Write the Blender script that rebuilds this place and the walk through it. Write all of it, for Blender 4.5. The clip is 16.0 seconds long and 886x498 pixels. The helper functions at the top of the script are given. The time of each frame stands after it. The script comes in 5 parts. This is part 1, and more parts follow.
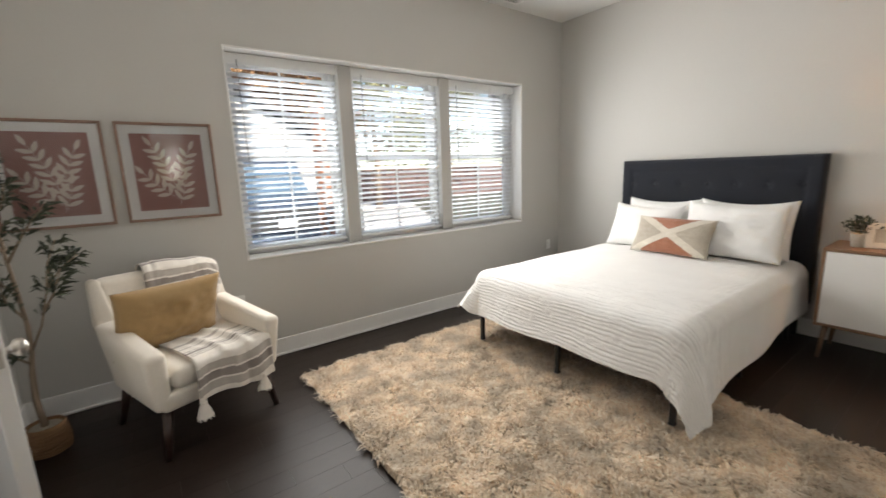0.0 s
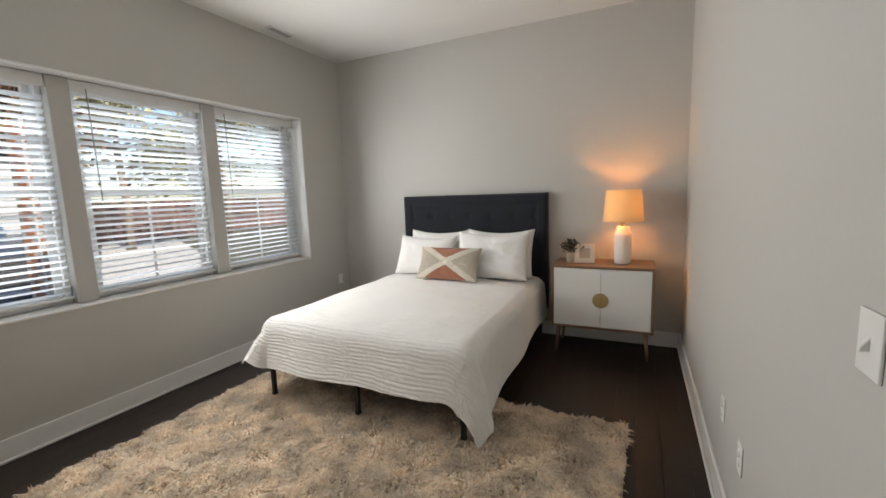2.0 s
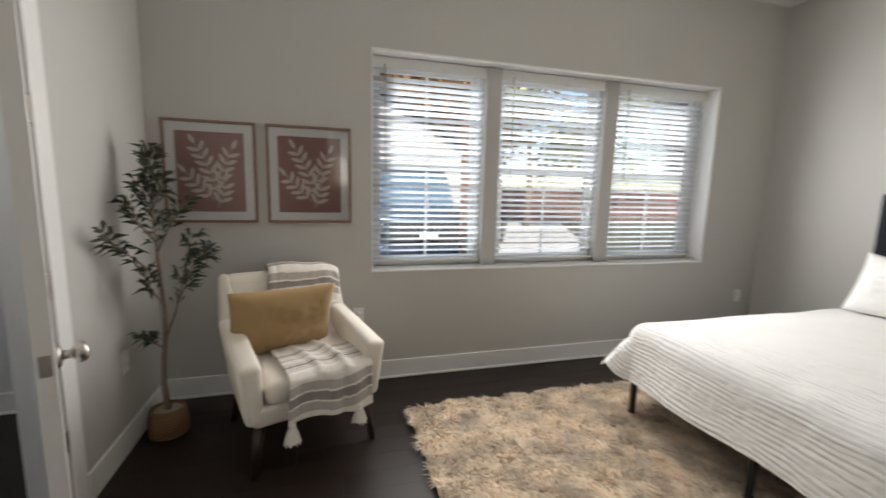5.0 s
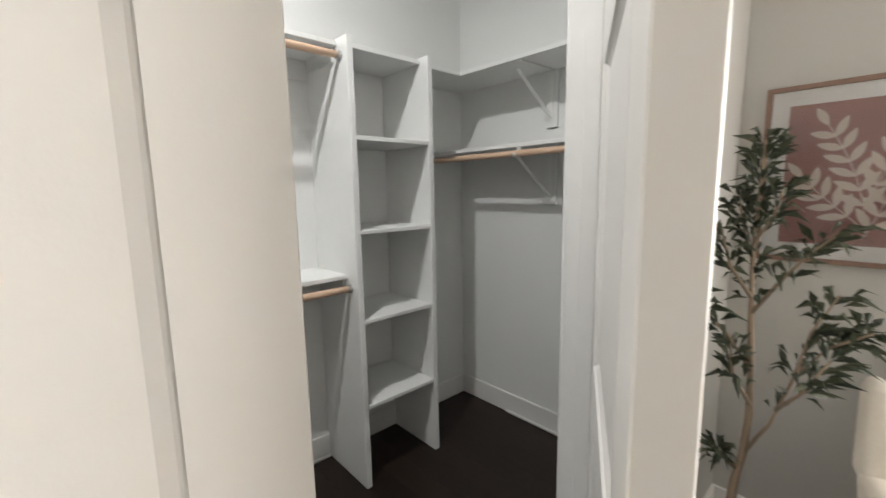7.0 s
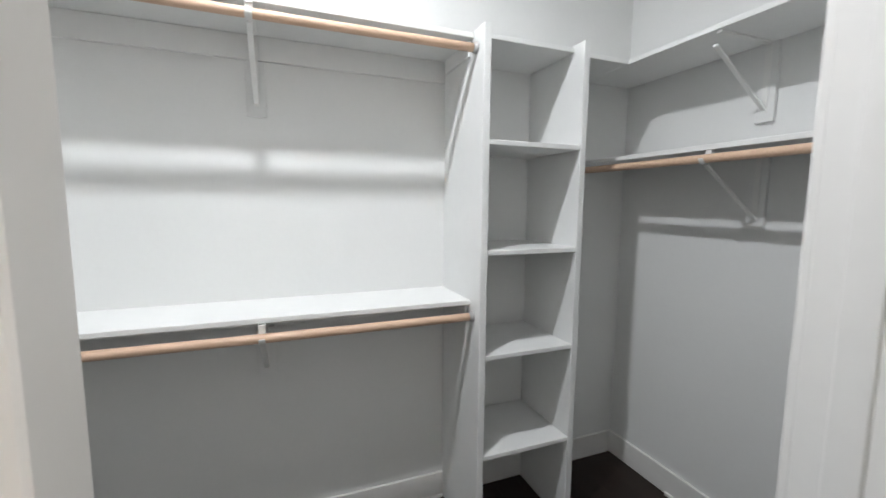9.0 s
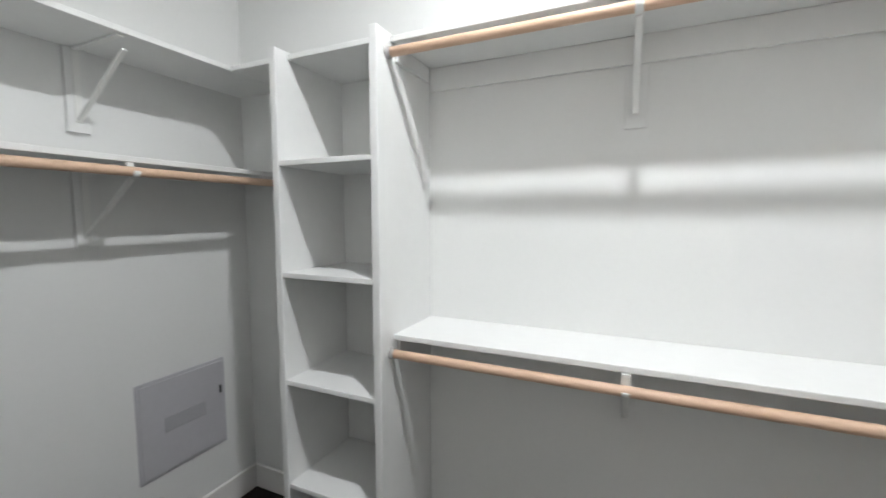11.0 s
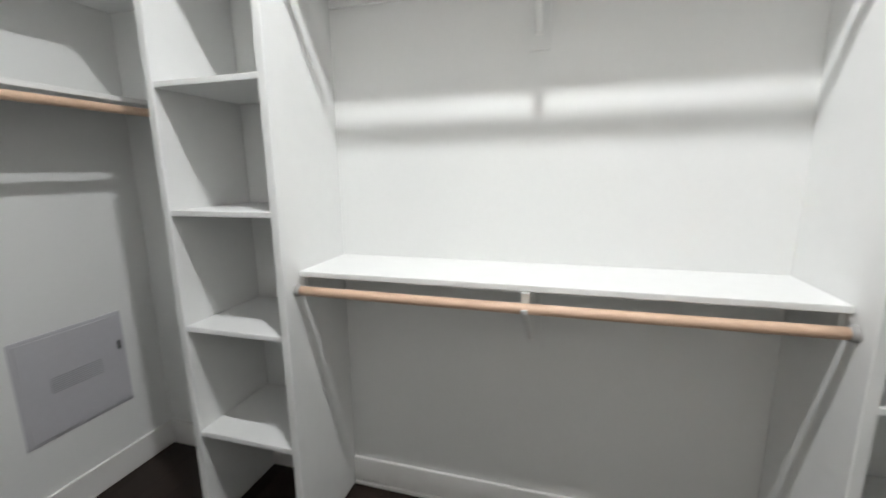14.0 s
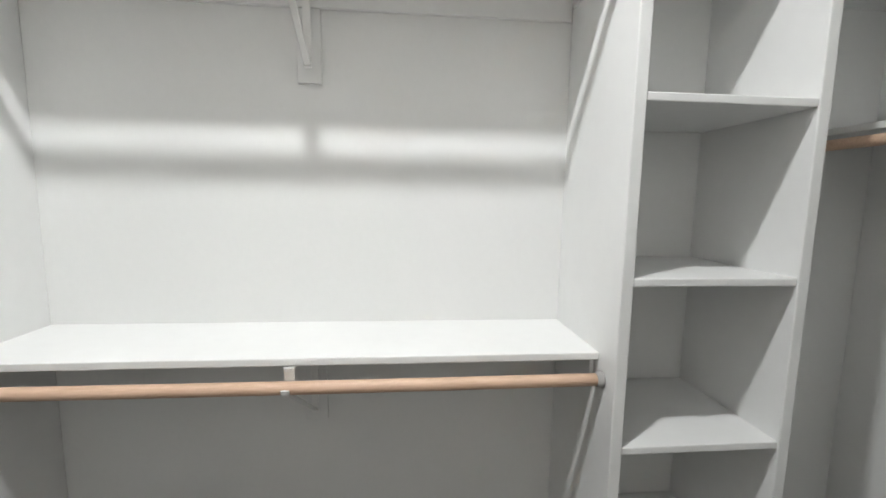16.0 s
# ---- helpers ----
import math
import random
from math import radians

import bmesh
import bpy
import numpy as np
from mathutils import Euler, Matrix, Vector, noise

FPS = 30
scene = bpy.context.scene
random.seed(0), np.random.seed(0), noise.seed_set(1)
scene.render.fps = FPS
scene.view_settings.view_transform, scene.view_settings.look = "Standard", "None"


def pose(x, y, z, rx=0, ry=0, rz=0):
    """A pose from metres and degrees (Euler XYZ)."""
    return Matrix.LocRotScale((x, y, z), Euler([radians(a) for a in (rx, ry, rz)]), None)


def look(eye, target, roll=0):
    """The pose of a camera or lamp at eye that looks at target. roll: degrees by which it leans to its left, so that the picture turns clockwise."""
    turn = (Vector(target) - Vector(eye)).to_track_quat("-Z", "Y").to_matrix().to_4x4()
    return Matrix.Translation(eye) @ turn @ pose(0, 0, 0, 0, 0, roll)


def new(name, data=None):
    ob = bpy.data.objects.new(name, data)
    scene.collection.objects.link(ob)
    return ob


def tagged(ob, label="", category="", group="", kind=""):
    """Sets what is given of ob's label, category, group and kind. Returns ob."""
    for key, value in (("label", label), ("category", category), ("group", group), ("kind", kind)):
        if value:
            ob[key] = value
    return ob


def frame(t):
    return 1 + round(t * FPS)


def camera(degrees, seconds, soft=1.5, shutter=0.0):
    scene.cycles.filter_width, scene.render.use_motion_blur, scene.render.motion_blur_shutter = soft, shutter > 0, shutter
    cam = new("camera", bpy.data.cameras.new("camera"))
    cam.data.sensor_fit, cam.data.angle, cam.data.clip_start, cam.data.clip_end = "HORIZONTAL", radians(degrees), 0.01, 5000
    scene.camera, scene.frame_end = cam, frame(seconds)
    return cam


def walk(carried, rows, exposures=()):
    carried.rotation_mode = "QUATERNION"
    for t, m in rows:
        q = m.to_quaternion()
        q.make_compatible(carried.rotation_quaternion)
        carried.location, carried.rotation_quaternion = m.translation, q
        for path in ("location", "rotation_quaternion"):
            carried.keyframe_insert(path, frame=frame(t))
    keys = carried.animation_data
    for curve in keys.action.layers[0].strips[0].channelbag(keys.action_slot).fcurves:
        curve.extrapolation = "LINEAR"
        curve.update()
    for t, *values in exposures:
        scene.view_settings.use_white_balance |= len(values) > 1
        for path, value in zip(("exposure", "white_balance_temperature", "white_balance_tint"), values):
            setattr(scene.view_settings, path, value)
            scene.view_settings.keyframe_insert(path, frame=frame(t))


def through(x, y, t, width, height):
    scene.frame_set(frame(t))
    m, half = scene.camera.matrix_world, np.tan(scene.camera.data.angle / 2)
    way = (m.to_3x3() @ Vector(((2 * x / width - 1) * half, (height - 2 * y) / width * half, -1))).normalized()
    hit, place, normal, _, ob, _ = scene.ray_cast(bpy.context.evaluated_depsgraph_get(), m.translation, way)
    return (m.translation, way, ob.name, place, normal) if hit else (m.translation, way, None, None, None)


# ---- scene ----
import itertools
cam = camera(94.0, 16.0, soft=1.5, shutter=0.3)
# seconds, eye, target, roll
PATH = [
    (0, (0.71, -3.301, 1.411), (1.868, -1.715, 1.037), -2.0),
    (0.5, (0.76, -3.329, 1.417), (2.172, -1.955, 1.072), -2.0),
    (1, (0.776, -3.308, 1.436), (2.383, -2.159, 1.121), -2.0),
    (1.5, (0.783, -3.294, 1.469), (2.507, -2.325, 1.172), -2.1),
    (2, (0.779, -3.289, 1.46), (2.569, -2.437, 1.194), -2.0),
    (2.5, (0.781, -3.299, 1.468), (2.607, -2.523, 1.217), -1.8),
    (3, (0.799, -3.306, 1.455), (2.629, -2.534, 1.214), -1.3),
    (5.5, (1.026, -2.652, 1.392), (0.939, -0.677, 1.088), 0.9),
    (6, (0.902, -2.366, 1.403), (0.23, -0.506, 1.105), -0.1),
    (6.5, (0.666, -2.115, 1.403), (-0.462, -0.49, 1.111), -0.7),
    (7, (0.425, -1.974, 1.43), (-1.031, -0.633, 1.148), -1.0),
    (7.5, (0.404, -1.887, 1.436), (-1.228, -0.767, 1.15), -0.8),
    (8, (0.389, -1.81, 1.434), (-1.298, -0.767, 1.17), -0.9),
    (10.5, (-0.021, -1.702, 1.46), (-1.975, -2.082, 1.26), 1.1),
    (11, (-0.020, -1.797, 1.474), (-1.827, -2.62, 1.308), -0.1),
    (11.5, (-0.019, -1.839, 1.498), (-1.679, -2.935, 1.387), -0.2),
    (12, (-0.026, -1.845, 1.54), (-1.63, -3.034, 1.505), -0.1),
    (12.5, (-0.023, -1.849, 1.573), (-1.624, -3.048, 1.545), -0.3),
    (13, (-0.017, -1.832, 1.42), (-1.635, -2.985, 1.191), -1.5),
    (13.5, (-0.051, -1.79, 1.342), (-1.755, -2.742, 0.907), -1.5),
    (14, (-0.085, -1.698, 1.38), (-1.969, -2.254, 1.004), -0.8),
    (14.5, (-0.123, -1.641, 1.42), (-2.091, -1.773, 1.089), -0.9),
    (15, (-0.165, -1.634, 1.429), (-2.132, -1.417, 1.138), -0.4),
    (15.5, (-0.216, -1.586, 1.423), (-2.184, -1.322, 1.182), 0.3),
    (16, (-0.282, -1.522, 1.432), (-2.259, -1.339, 1.192), 0.9),
]

EXPOSURES = [(0.0, 2.37, 6600, 10), (1.0, 1.95, 6560, 10), (3.2, 1.92, 6540, 10), (5.3, 2.1, 6500, 10), (6.0, 2.36, 6780, 10), (6.5, 2.74, 6720, 10), (7.0, 3.04, 6660, 10), (7.5, 3.24, 6260, 11), (8.2, 3.28, 6220, 11),
             (10.3, 3.36, 6380, 10), (11.0, 3.35, 6350, 10), (12.0, 3.16, 6380, 10), (12.5, 3.04, 6400, 10), (13.2, 3.40, 6450, 10), (14.0, 3.41, 6450, 10), (15.0, 3.37, 6480, 10), (16.0, 3.32, 6500, 10)]
walk(cam, [(t, look(e, g, r)) for t, e, g, r in PATH], EXPOSURES)

# ---- light ----
world = bpy.data.worlds.new("sky")
scene.world = world
world.use_nodes = True
wn = world.node_tree.nodes
sky = wn.new("ShaderNodeTexSky")
sky.sky_type, sky.sun_disc = "NISHITA", False
sky.sun_elevation, sky.sun_rotation = radians(42), radians(195)
world.node_tree.links.new(sky.outputs[0], wn["Background"].inputs[0])
wn["Background"].inputs[1].default_value = 0.05

sun = new("sun", bpy.data.lights.new("sun", "SUN"))
sun.data.energy, sun.data.angle, sun.data.color = 2.0, radians(0.6), (1, 0.94, 0.85)
sun.matrix_world = look((-3, -8, 8), (0, 0, 0))


def lamp(name, kind, place, energy, color, size):
    ob = new(name, bpy.data.lights.new(name, kind))
    ob.data.energy, ob.data.color, ob.location = energy, color, place
    if kind == "AREA":
        ob.data.size = size
    else:
        ob.data.shadow_soft_size = size
    return ob


lamp("closet_lamp", "AREA", (-0.62, -1.80, 2.95), 3.45, (0.99, 1.0, 1.0), 0.09).data.shape = "DISK"
lamp("bedside_bulb", "POINT", (4.66, -3.17, 1.325), 1.9, (1.0, 0.43, 0.10), 0.035)
# stand-in lamps for window skylight, inside the blinds, turned west to brighten that wall
for x in (1.76, 2.76, 3.78):
    day = lamp("window_daylight", "AREA", (x, -0.05, 1.55), 5.2, (1.0, 0.975, 0.935), 0.80)
    day.data.shape, day.data.size_y = "RECTANGLE", 1.24
    day.matrix_world = look((x, -0.05, 1.55), (x - 0.8, -5, 1.55))
# extra lamp between glass and blinds, added to brighten the slats from behind
glow = lamp("blind_backlight", "AREA", (2.79, 0.185, 1.55), 6.6, (0.88, 0.95, 1.0), 2.62)
glow.data.shape, glow.data.size_y = "RECTANGLE", 1.24
glow.matrix_world = look((2.79, 0.185, 1.55), (2.79, -5, 1.55))
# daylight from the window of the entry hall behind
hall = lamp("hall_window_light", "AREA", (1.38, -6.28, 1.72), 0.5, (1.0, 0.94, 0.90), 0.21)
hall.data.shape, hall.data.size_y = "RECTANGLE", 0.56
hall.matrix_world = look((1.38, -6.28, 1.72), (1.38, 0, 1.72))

# ---- materials ----


def links(m):
    t = m.node_tree
    return t.nodes, t.links


def surface(name, color, rough=0.5, vary=0.06, grain=40.0, bump=0.0, bump_scale=200.0, metal=0.0, sheen=0.0, second=None, mottle=3.0,
            stretch=(1, 1, 1), spec=0.5, per_object=0.0):
    """Colour with variation at two scales, fine relief, roughness that varies a little."""
    m = bpy.data.materials.new(name)
    m.use_nodes = True
    n, l = links(m)
    b = n["Principled BSDF"]
    co = n.new("ShaderNodeTexCoord")
    mp = n.new("ShaderNodeMapping")
    mp.inputs["Scale"].default_value = stretch
    l.new(co.outputs["Object"], mp.inputs[0])
    big, fine = n.new("ShaderNodeTexNoise"), n.new("ShaderNodeTexNoise")
    big.inputs["Scale"].default_value, fine.inputs["Scale"].default_value = mottle, grain
    fine.inputs["Detail"].default_value = 6
    for q in (big, fine):
        l.new(mp.outputs[0], q.inputs["Vector"])
    add = n.new("ShaderNodeMath")
    add.operation = "ADD"
    l.new(big.outputs["Fac"], add.inputs[0])
    l.new(fine.outputs["Fac"], add.inputs[1])
    rng = n.new("ShaderNodeMapRange")
    rng.inputs[1].default_value, rng.inputs[2].default_value = 0.6, 1.4
    l.new(add.outputs[0], rng.inputs[0])
    mix = n.new("ShaderNodeMix")
    mix.data_type = "RGBA"
    dark = second or tuple(c * (1 - 2 * vary) for c in color)
    mix.inputs["A"].default_value, mix.inputs["B"].default_value = (*dark, 1), (*color, 1)
    l.new(rng.outputs[0], mix.inputs["Factor"])
    out = mix.outputs["Result"]
    if per_object:
        info, hsv, r2 = n.new("ShaderNodeObjectInfo"), n.new("ShaderNodeHueSaturation"), n.new("ShaderNodeMapRange")
        r2.inputs[3].default_value, r2.inputs[4].default_value = 1 - per_object, 1 + per_object
        l.new(info.outputs["Random"], r2.inputs[0])
        l.new(r2.outputs[0], hsv.inputs["Value"])
        l.new(out, hsv.inputs["Color"])
        out = hsv.outputs[0]
    l.new(out, b.inputs["Base Color"])
    rr = n.new("ShaderNodeMapRange")
    rr.inputs[3].default_value, rr.inputs[4].default_value = max(0, rough - 0.06), min(1, rough + 0.06)
    l.new(big.outputs["Fac"], rr.inputs[0])
    l.new(rr.outputs[0], b.inputs["Roughness"])
    b.inputs["Metallic"].default_value = metal
    b.inputs["Specular IOR Level"].default_value = spec
    if sheen:
        b.inputs["Sheen Weight"].default_value = sheen
    if bump:
        tex, bp = n.new("ShaderNodeTexNoise"), n.new("ShaderNodeBump")
        tex.inputs["Scale"].default_value = bump_scale
        tex.inputs["Detail"].default_value = 3
        l.new(mp.outputs[0], tex.inputs["Vector"])
        bp.inputs["Strength"].default_value, bp.inputs["Distance"].default_value = bump, 0.004
        l.new(tex.outputs["Fac"], bp.inputs["Height"])
        l.new(bp.outputs[0], b.inputs["Normal"])
    return m


def woven(name, color, scale=260.0, vary=0.12, bump=0.5, rough=0.9, sheen=0.3):
    """Cloth with a crossed weave."""
    m = surface(name, color, rough, vary, 90, 0, sheen=sheen, mottle=5)
    n, l = links(m)
    co, bp, add = n.new("ShaderNodeTexCoord"), n.new("ShaderNodeBump"), n.new("ShaderNodeMath")
    for i, d in enumerate(("X", "Z")):
        w = n.new("ShaderNodeTexWave")
        w.bands_direction = d
        w.inputs["Scale"].default_value, w.inputs["Distortion"].default_value = scale / 6.28, 1.5
        l.new(co.outputs["Object"], w.inputs["Vector"])
        l.new(w.outputs["Fac"], add.inputs[i])
    bp.inputs["Strength"].default_value, bp.inputs["Distance"].default_value = bump, 0.0015
    l.new(add.outputs[0], bp.inputs["Height"])
    l.new(bp.outputs[0], n["Principled BSDF"].inputs["Normal"])
    return m


def wood(name, light, dark, grain=(2, 22, 22), rough=0.4, per_object=0.0, bump=0.08, spec=0.5):
    return surface(name, light, rough, 0, 14, bump, 30, second=dark, mottle=5, stretch=grain, per_object=per_object, spec=spec)


def glass(name, tint=(1, 1, 1)):
    m = bpy.data.materials.new(name)
    m.use_nodes = True
    n, l = links(m)
    n.remove(n["Principled BSDF"])
    clear, gloss, mix, f = n.new("ShaderNodeBsdfTransparent"), n.new("ShaderNodeBsdfGlossy"), n.new("ShaderNodeMixShader"), n.new("ShaderNodeFresnel")
    clear.inputs[0].default_value = (*tint, 1)
    gloss.inputs["Roughness"].default_value = 0.02
    f.inputs[0].default_value = 1.45
    l.new(f.outputs[0], mix.inputs[0])
    l.new(clear.outputs[0], mix.inputs[1])
    l.new(gloss.outputs[0], mix.inputs[2])
    l.new(mix.outputs[0], n["Material Output"].inputs[0])
    return m


def thin_cloth(name, color, through=0.5):
    """A sheet that lets light through from its far side."""
    m = bpy.data.materials.new(name)
    m.use_nodes = True
    n, l = links(m)
    b = n["Principled BSDF"]
    b.inputs["Roughness"].default_value = 0.85
    co, tex, mix = n.new("ShaderNodeTexCoord"), n.new("ShaderNodeTexNoise"), n.new("ShaderNodeMix")
    tex.inputs["Scale"].default_value = 220
    l.new(co.outputs["Object"], tex.inputs["Vector"])
    mix.data_type = "RGBA"
    mix.inputs["A"].default_value, mix.inputs["B"].default_value = (*(c * 0.88 for c in color), 1), (*color, 1)
    l.new(tex.outputs["Fac"], mix.inputs["Factor"])
    tr, sh = n.new("ShaderNodeBsdfTranslucent"), n.new("ShaderNodeMixShader")
    for s in (b.inputs["Base Color"], tr.inputs["Color"]):
        l.new(mix.outputs["Result"], s)
    sh.inputs[0].default_value = through
    l.new(b.outputs[0], sh.inputs[1])
    l.new(tr.outputs[0], sh.inputs[2])
    l.new(sh.outputs[0], n["Material Output"].inputs[0])
    return m


def island(name, colors, rough=0.9):
    """Many small loose pieces, each with its own shade."""
    m = bpy.data.materials.new(name)
    m.use_nodes = True
    n, l = links(m)
    b = n["Principled BSDF"]
    b.inputs["Roughness"].default_value = rough
    g, ramp = n.new("ShaderNodeNewGeometry"), n.new("ShaderNodeValToRGB")
    l.new(g.outputs["Random Per Island"], ramp.inputs[0])
    while len(ramp.color_ramp.elements) < len(colors):
        ramp.color_ramp.elements.new(0.5)
    for i, c in enumerate(colors):
        ramp.color_ramp.elements[i].position, ramp.color_ramp.elements[i].color = i / (len(colors) - 1), (*c, 1)
    l.new(ramp.outputs[0], b.inputs["Base Color"])
    return m


WALL = surface("greige_wall_paint", (0.524, 0.511, 0.484), 0.62, 0.02, 60, 0.10, 350, mottle=1.2)
CLOSET_WALL = surface("white_closet_paint", (0.76, 0.765, 0.755), 0.6, 0.015, 60, 0.10, 350, mottle=1.2)
CEIL = surface("ceiling_paint", (0.73, 0.72, 0.70), 0.8, 0.015, 80, 0.12, 300, mottle=1)
TRIM = surface("trim_enamel", (0.80, 0.79, 0.77), 0.35, 0.02, 30, 0.03, 120)
DOOR = surface("door_enamel", (0.80, 0.78, 0.75), 0.33, 0.015, 30, 0.04, 160)
SHELF = surface("painted_shelf_board", (0.78, 0.785, 0.775), 0.42, 0.02, 25, 0.06, 90)
PLASTIC = surface("white_plastic", (0.80, 0.80, 0.78), 0.3, 0.02)
SLAT = thin_cloth("blind_slat_vinyl", (0.93, 0.935, 0.94), 0.8)
WAND = surface("grey_tilt_wand", (0.20, 0.19, 0.19), 0.35, 0.04)
PLANK = wood("espresso_floor_plank", (0.026, 0.0165, 0.012), (0.011, 0.007, 0.0058), (3, 26, 26), 0.40, 0.14, 0.08, 0.30)
ROD = wood("pale_wooden_rod", (0.70, 0.50, 0.37), (0.55, 0.37, 0.25), (20, 2, 20), 0.45)
WALNUT = wood("walnut_veneer", (0.25, 0.145, 0.085), (0.15, 0.082, 0.046), (18, 2.5, 18), 0.38)
DARK_LEG = wood("dark_stained_leg", (0.045, 0.022, 0.015), (0.02, 0.01, 0.008), (20, 20, 3), 0.35)
LACQUER = surface("white_lacquer", (0.80, 0.785, 0.76), 0.3, 0.01, 40)
BRASS = surface("brushed_brass", (0.55, 0.40, 0.18), 0.42, 0.08, 120, 0.05, 300, metal=0.55)
NICKEL = surface("satin_nickel", (0.50, 0.47, 0.43), 0.30, 0.06, 100, 0.03, 300, metal=1)
BLACK_METAL = surface("black_powder_coat", (0.012, 0.012, 0.013), 0.45, 0.1, 90, 0.05, 200)
NAVY = woven("near_black_navy_linen", (0.010, 0.013, 0.022), 500, 0.2, 0.5, 0.9, 0.12)
COVER = woven("white_gauze_cotton", (0.87, 0.86, 0.84), 340, 0.03, 0.45, 0.9, 0.15)
PILLOW = woven("white_cotton_percale", (0.87, 0.865, 0.85), 500, 0.03, 0.2, 0.9, 0.15)
RUST = woven("rust_yarn", (0.42, 0.17, 0.095), 300, 0.15, 0.8)
SAND = woven("sand_yarn", (0.53, 0.47, 0.38), 300, 0.12, 0.8)
CREAM = woven("cream_yarn", (0.74, 0.68, 0.58), 300, 0.08, 0.8)
BOUCLE = woven("ivory_upholstery", (0.82, 0.755, 0.66), 2600, 0.05, 0.12, 0.95, 0.25)
MUSTARD = woven("ochre_linen", (0.38, 0.245, 0.108), 2400, 0.06, 0.15, 0.9, 0.2)
STRIPE_GREY = woven("grey_throw_yarn", (0.285, 0.25, 0.225), 2200, 0.12, 0.15)
STRIPE_WHITE = woven("white_throw_yarn", (0.80, 0.75, 0.68), 2200, 0.06, 0.15)
STRIPE_MID = woven("oat_throw_yarn", (0.46, 0.415, 0.37), 2200, 0.08, 0.15)
SHADE = thin_cloth("linen_lamp_shade", (0.78, 0.58, 0.32), 0.07)
CERAMIC = surface("white_glazed_ceramic", (0.80, 0.78, 0.74), 0.25, 0.03, 60)
PRINT = surface("dusty_rose_print", (0.37, 0.20, 0.18), 0.7, 0.06, 50, 0.05, 200)
PAPER = surface("white_mat_board", (0.80, 0.79, 0.78), 0.8, 0.02, 80)
LEAF_PRINT = surface("cream_print_leaf", (0.70, 0.62, 0.56), 0.7, 0.05, 70)
FRAME_WOOD = wood("brown_oak_frame", (0.27, 0.165, 0.12), (0.18, 0.11, 0.08), (14, 14, 14), 0.5)
GLASS = glass("clear_glass")
BASKET = surface("woven_seagrass", (0.28, 0.155, 0.075), 0.85, 0.2, 80, 0.8, 120, stretch=(1, 1, 3))
SOIL = surface("dried_moss", (0.42, 0.37, 0.30), 0.95, 0.25, 90, 1.0, 120)
BARK = surface("pale_olive_bark", (0.33, 0.25, 0.18), 0.9, 0.2, 60, 0.6, 80, stretch=(1, 1, 0.3))
OLIVE = island("olive_leaf", [(0.012, 0.020, 0.008), (0.026, 0.036, 0.015), (0.085, 0.094, 0.058)], 0.55)
RUG_PILE = island("shag_yarn", [(0.74, 0.60, 0.455), (0.87, 0.76, 0.62), (0.95, 0.875, 0.76)], 0.95)
rn, rk = links(RUG_PILE)
rn["Principled BSDF"].inputs["Specular IOR Level"].default_value = 0.08
# noise in the colour paints blotches like the shade of parted, leaning pile
rco, rnz, rmx, rr2 = rn.new("ShaderNodeTexCoord"), rn.new("ShaderNodeTexNoise"), rn.new("ShaderNodeHueSaturation"), rn.new("ShaderNodeMapRange")
rnz.inputs["Scale"].default_value, rnz.inputs["Detail"].default_value = 6.5, 3.0
rr2.inputs[1].default_value, rr2.inputs[2].default_value, rr2.inputs[3].default_value, rr2.inputs[4].default_value = 0.37, 0.63, 0.80, 1.16
rk.new(rco.outputs["Object"], rnz.inputs["Vector"])
rk.new(rnz.outputs["Fac"], rr2.inputs[0])
rk.new(rr2.outputs[0], rmx.inputs["Value"])
rk.new(rn["Color Ramp"].outputs[0], rmx.inputs["Color"])
rk.new(rmx.outputs[0], rn["Principled BSDF"].inputs["Base Color"])
rtr, rsh = rn.new("ShaderNodeBsdfTranslucent"), rn.new("ShaderNodeMixShader")
rk.new(rmx.outputs[0], rtr.inputs["Color"])
rsh.inputs[0].default_value = 0.42
rk.new(rn["Principled BSDF"].outputs[0], rsh.inputs[1])
rk.new(rtr.outputs[0], rsh.inputs[2])
rk.new(rsh.outputs[0], rn["Material Output"].inputs[0])
RUG_BACK = surface("rug_backing", (0.58, 0.49, 0.38), 0.95, 0.2, 60, 0.8, 100)
LOUVRE = surface("darker_louvre_grey", (0.40, 0.40, 0.42), 0.5, 0.03, 40)
PANEL = surface("grey_panel_enamel", (0.50, 0.495, 0.525), 0.4, 0.03, 40, 0.06, 120)
ROD_CUP = surface("grey_rod_socket", (0.36, 0.35, 0.34), 0.45, 0.05, 40)
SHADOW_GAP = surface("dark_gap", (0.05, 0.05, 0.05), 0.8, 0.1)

# ---- mesh helpers ----


def block(a, b, bevel=0.0, seg=1):
    bm = bmesh.new()
    bmesh.ops.create_cube(bm, size=1)
    for v in bm.verts:
        v.co = Vector([(p + q) / 2 + (q - p) * c for p, q, c in zip(a, b, v.co)])
    if bevel:
        bmesh.ops.bevel(bm, geom=bm.edges[:], offset=bevel, segments=seg, affect="EDGES", profile=0.5)
    return bm


def hexa(corners, bevel=0.02, seg=3):
    """A six-sided body from its lower four and upper four corners, both counter-clockwise, with rounded edges."""
    bm = bmesh.new()
    v = [bm.verts.new(c) for c in corners]
    for f in ((3, 2, 1, 0), (4, 5, 6, 7), (0, 1, 5, 4), (1, 2, 6, 5), (2, 3, 7, 6), (3, 0, 4, 7)):
        bm.faces.new([v[i] for i in f])
    bmesh.ops.bevel(bm, geom=bm.edges[:], offset=bevel, segments=seg, affect="EDGES", profile=0.5)
    return bm


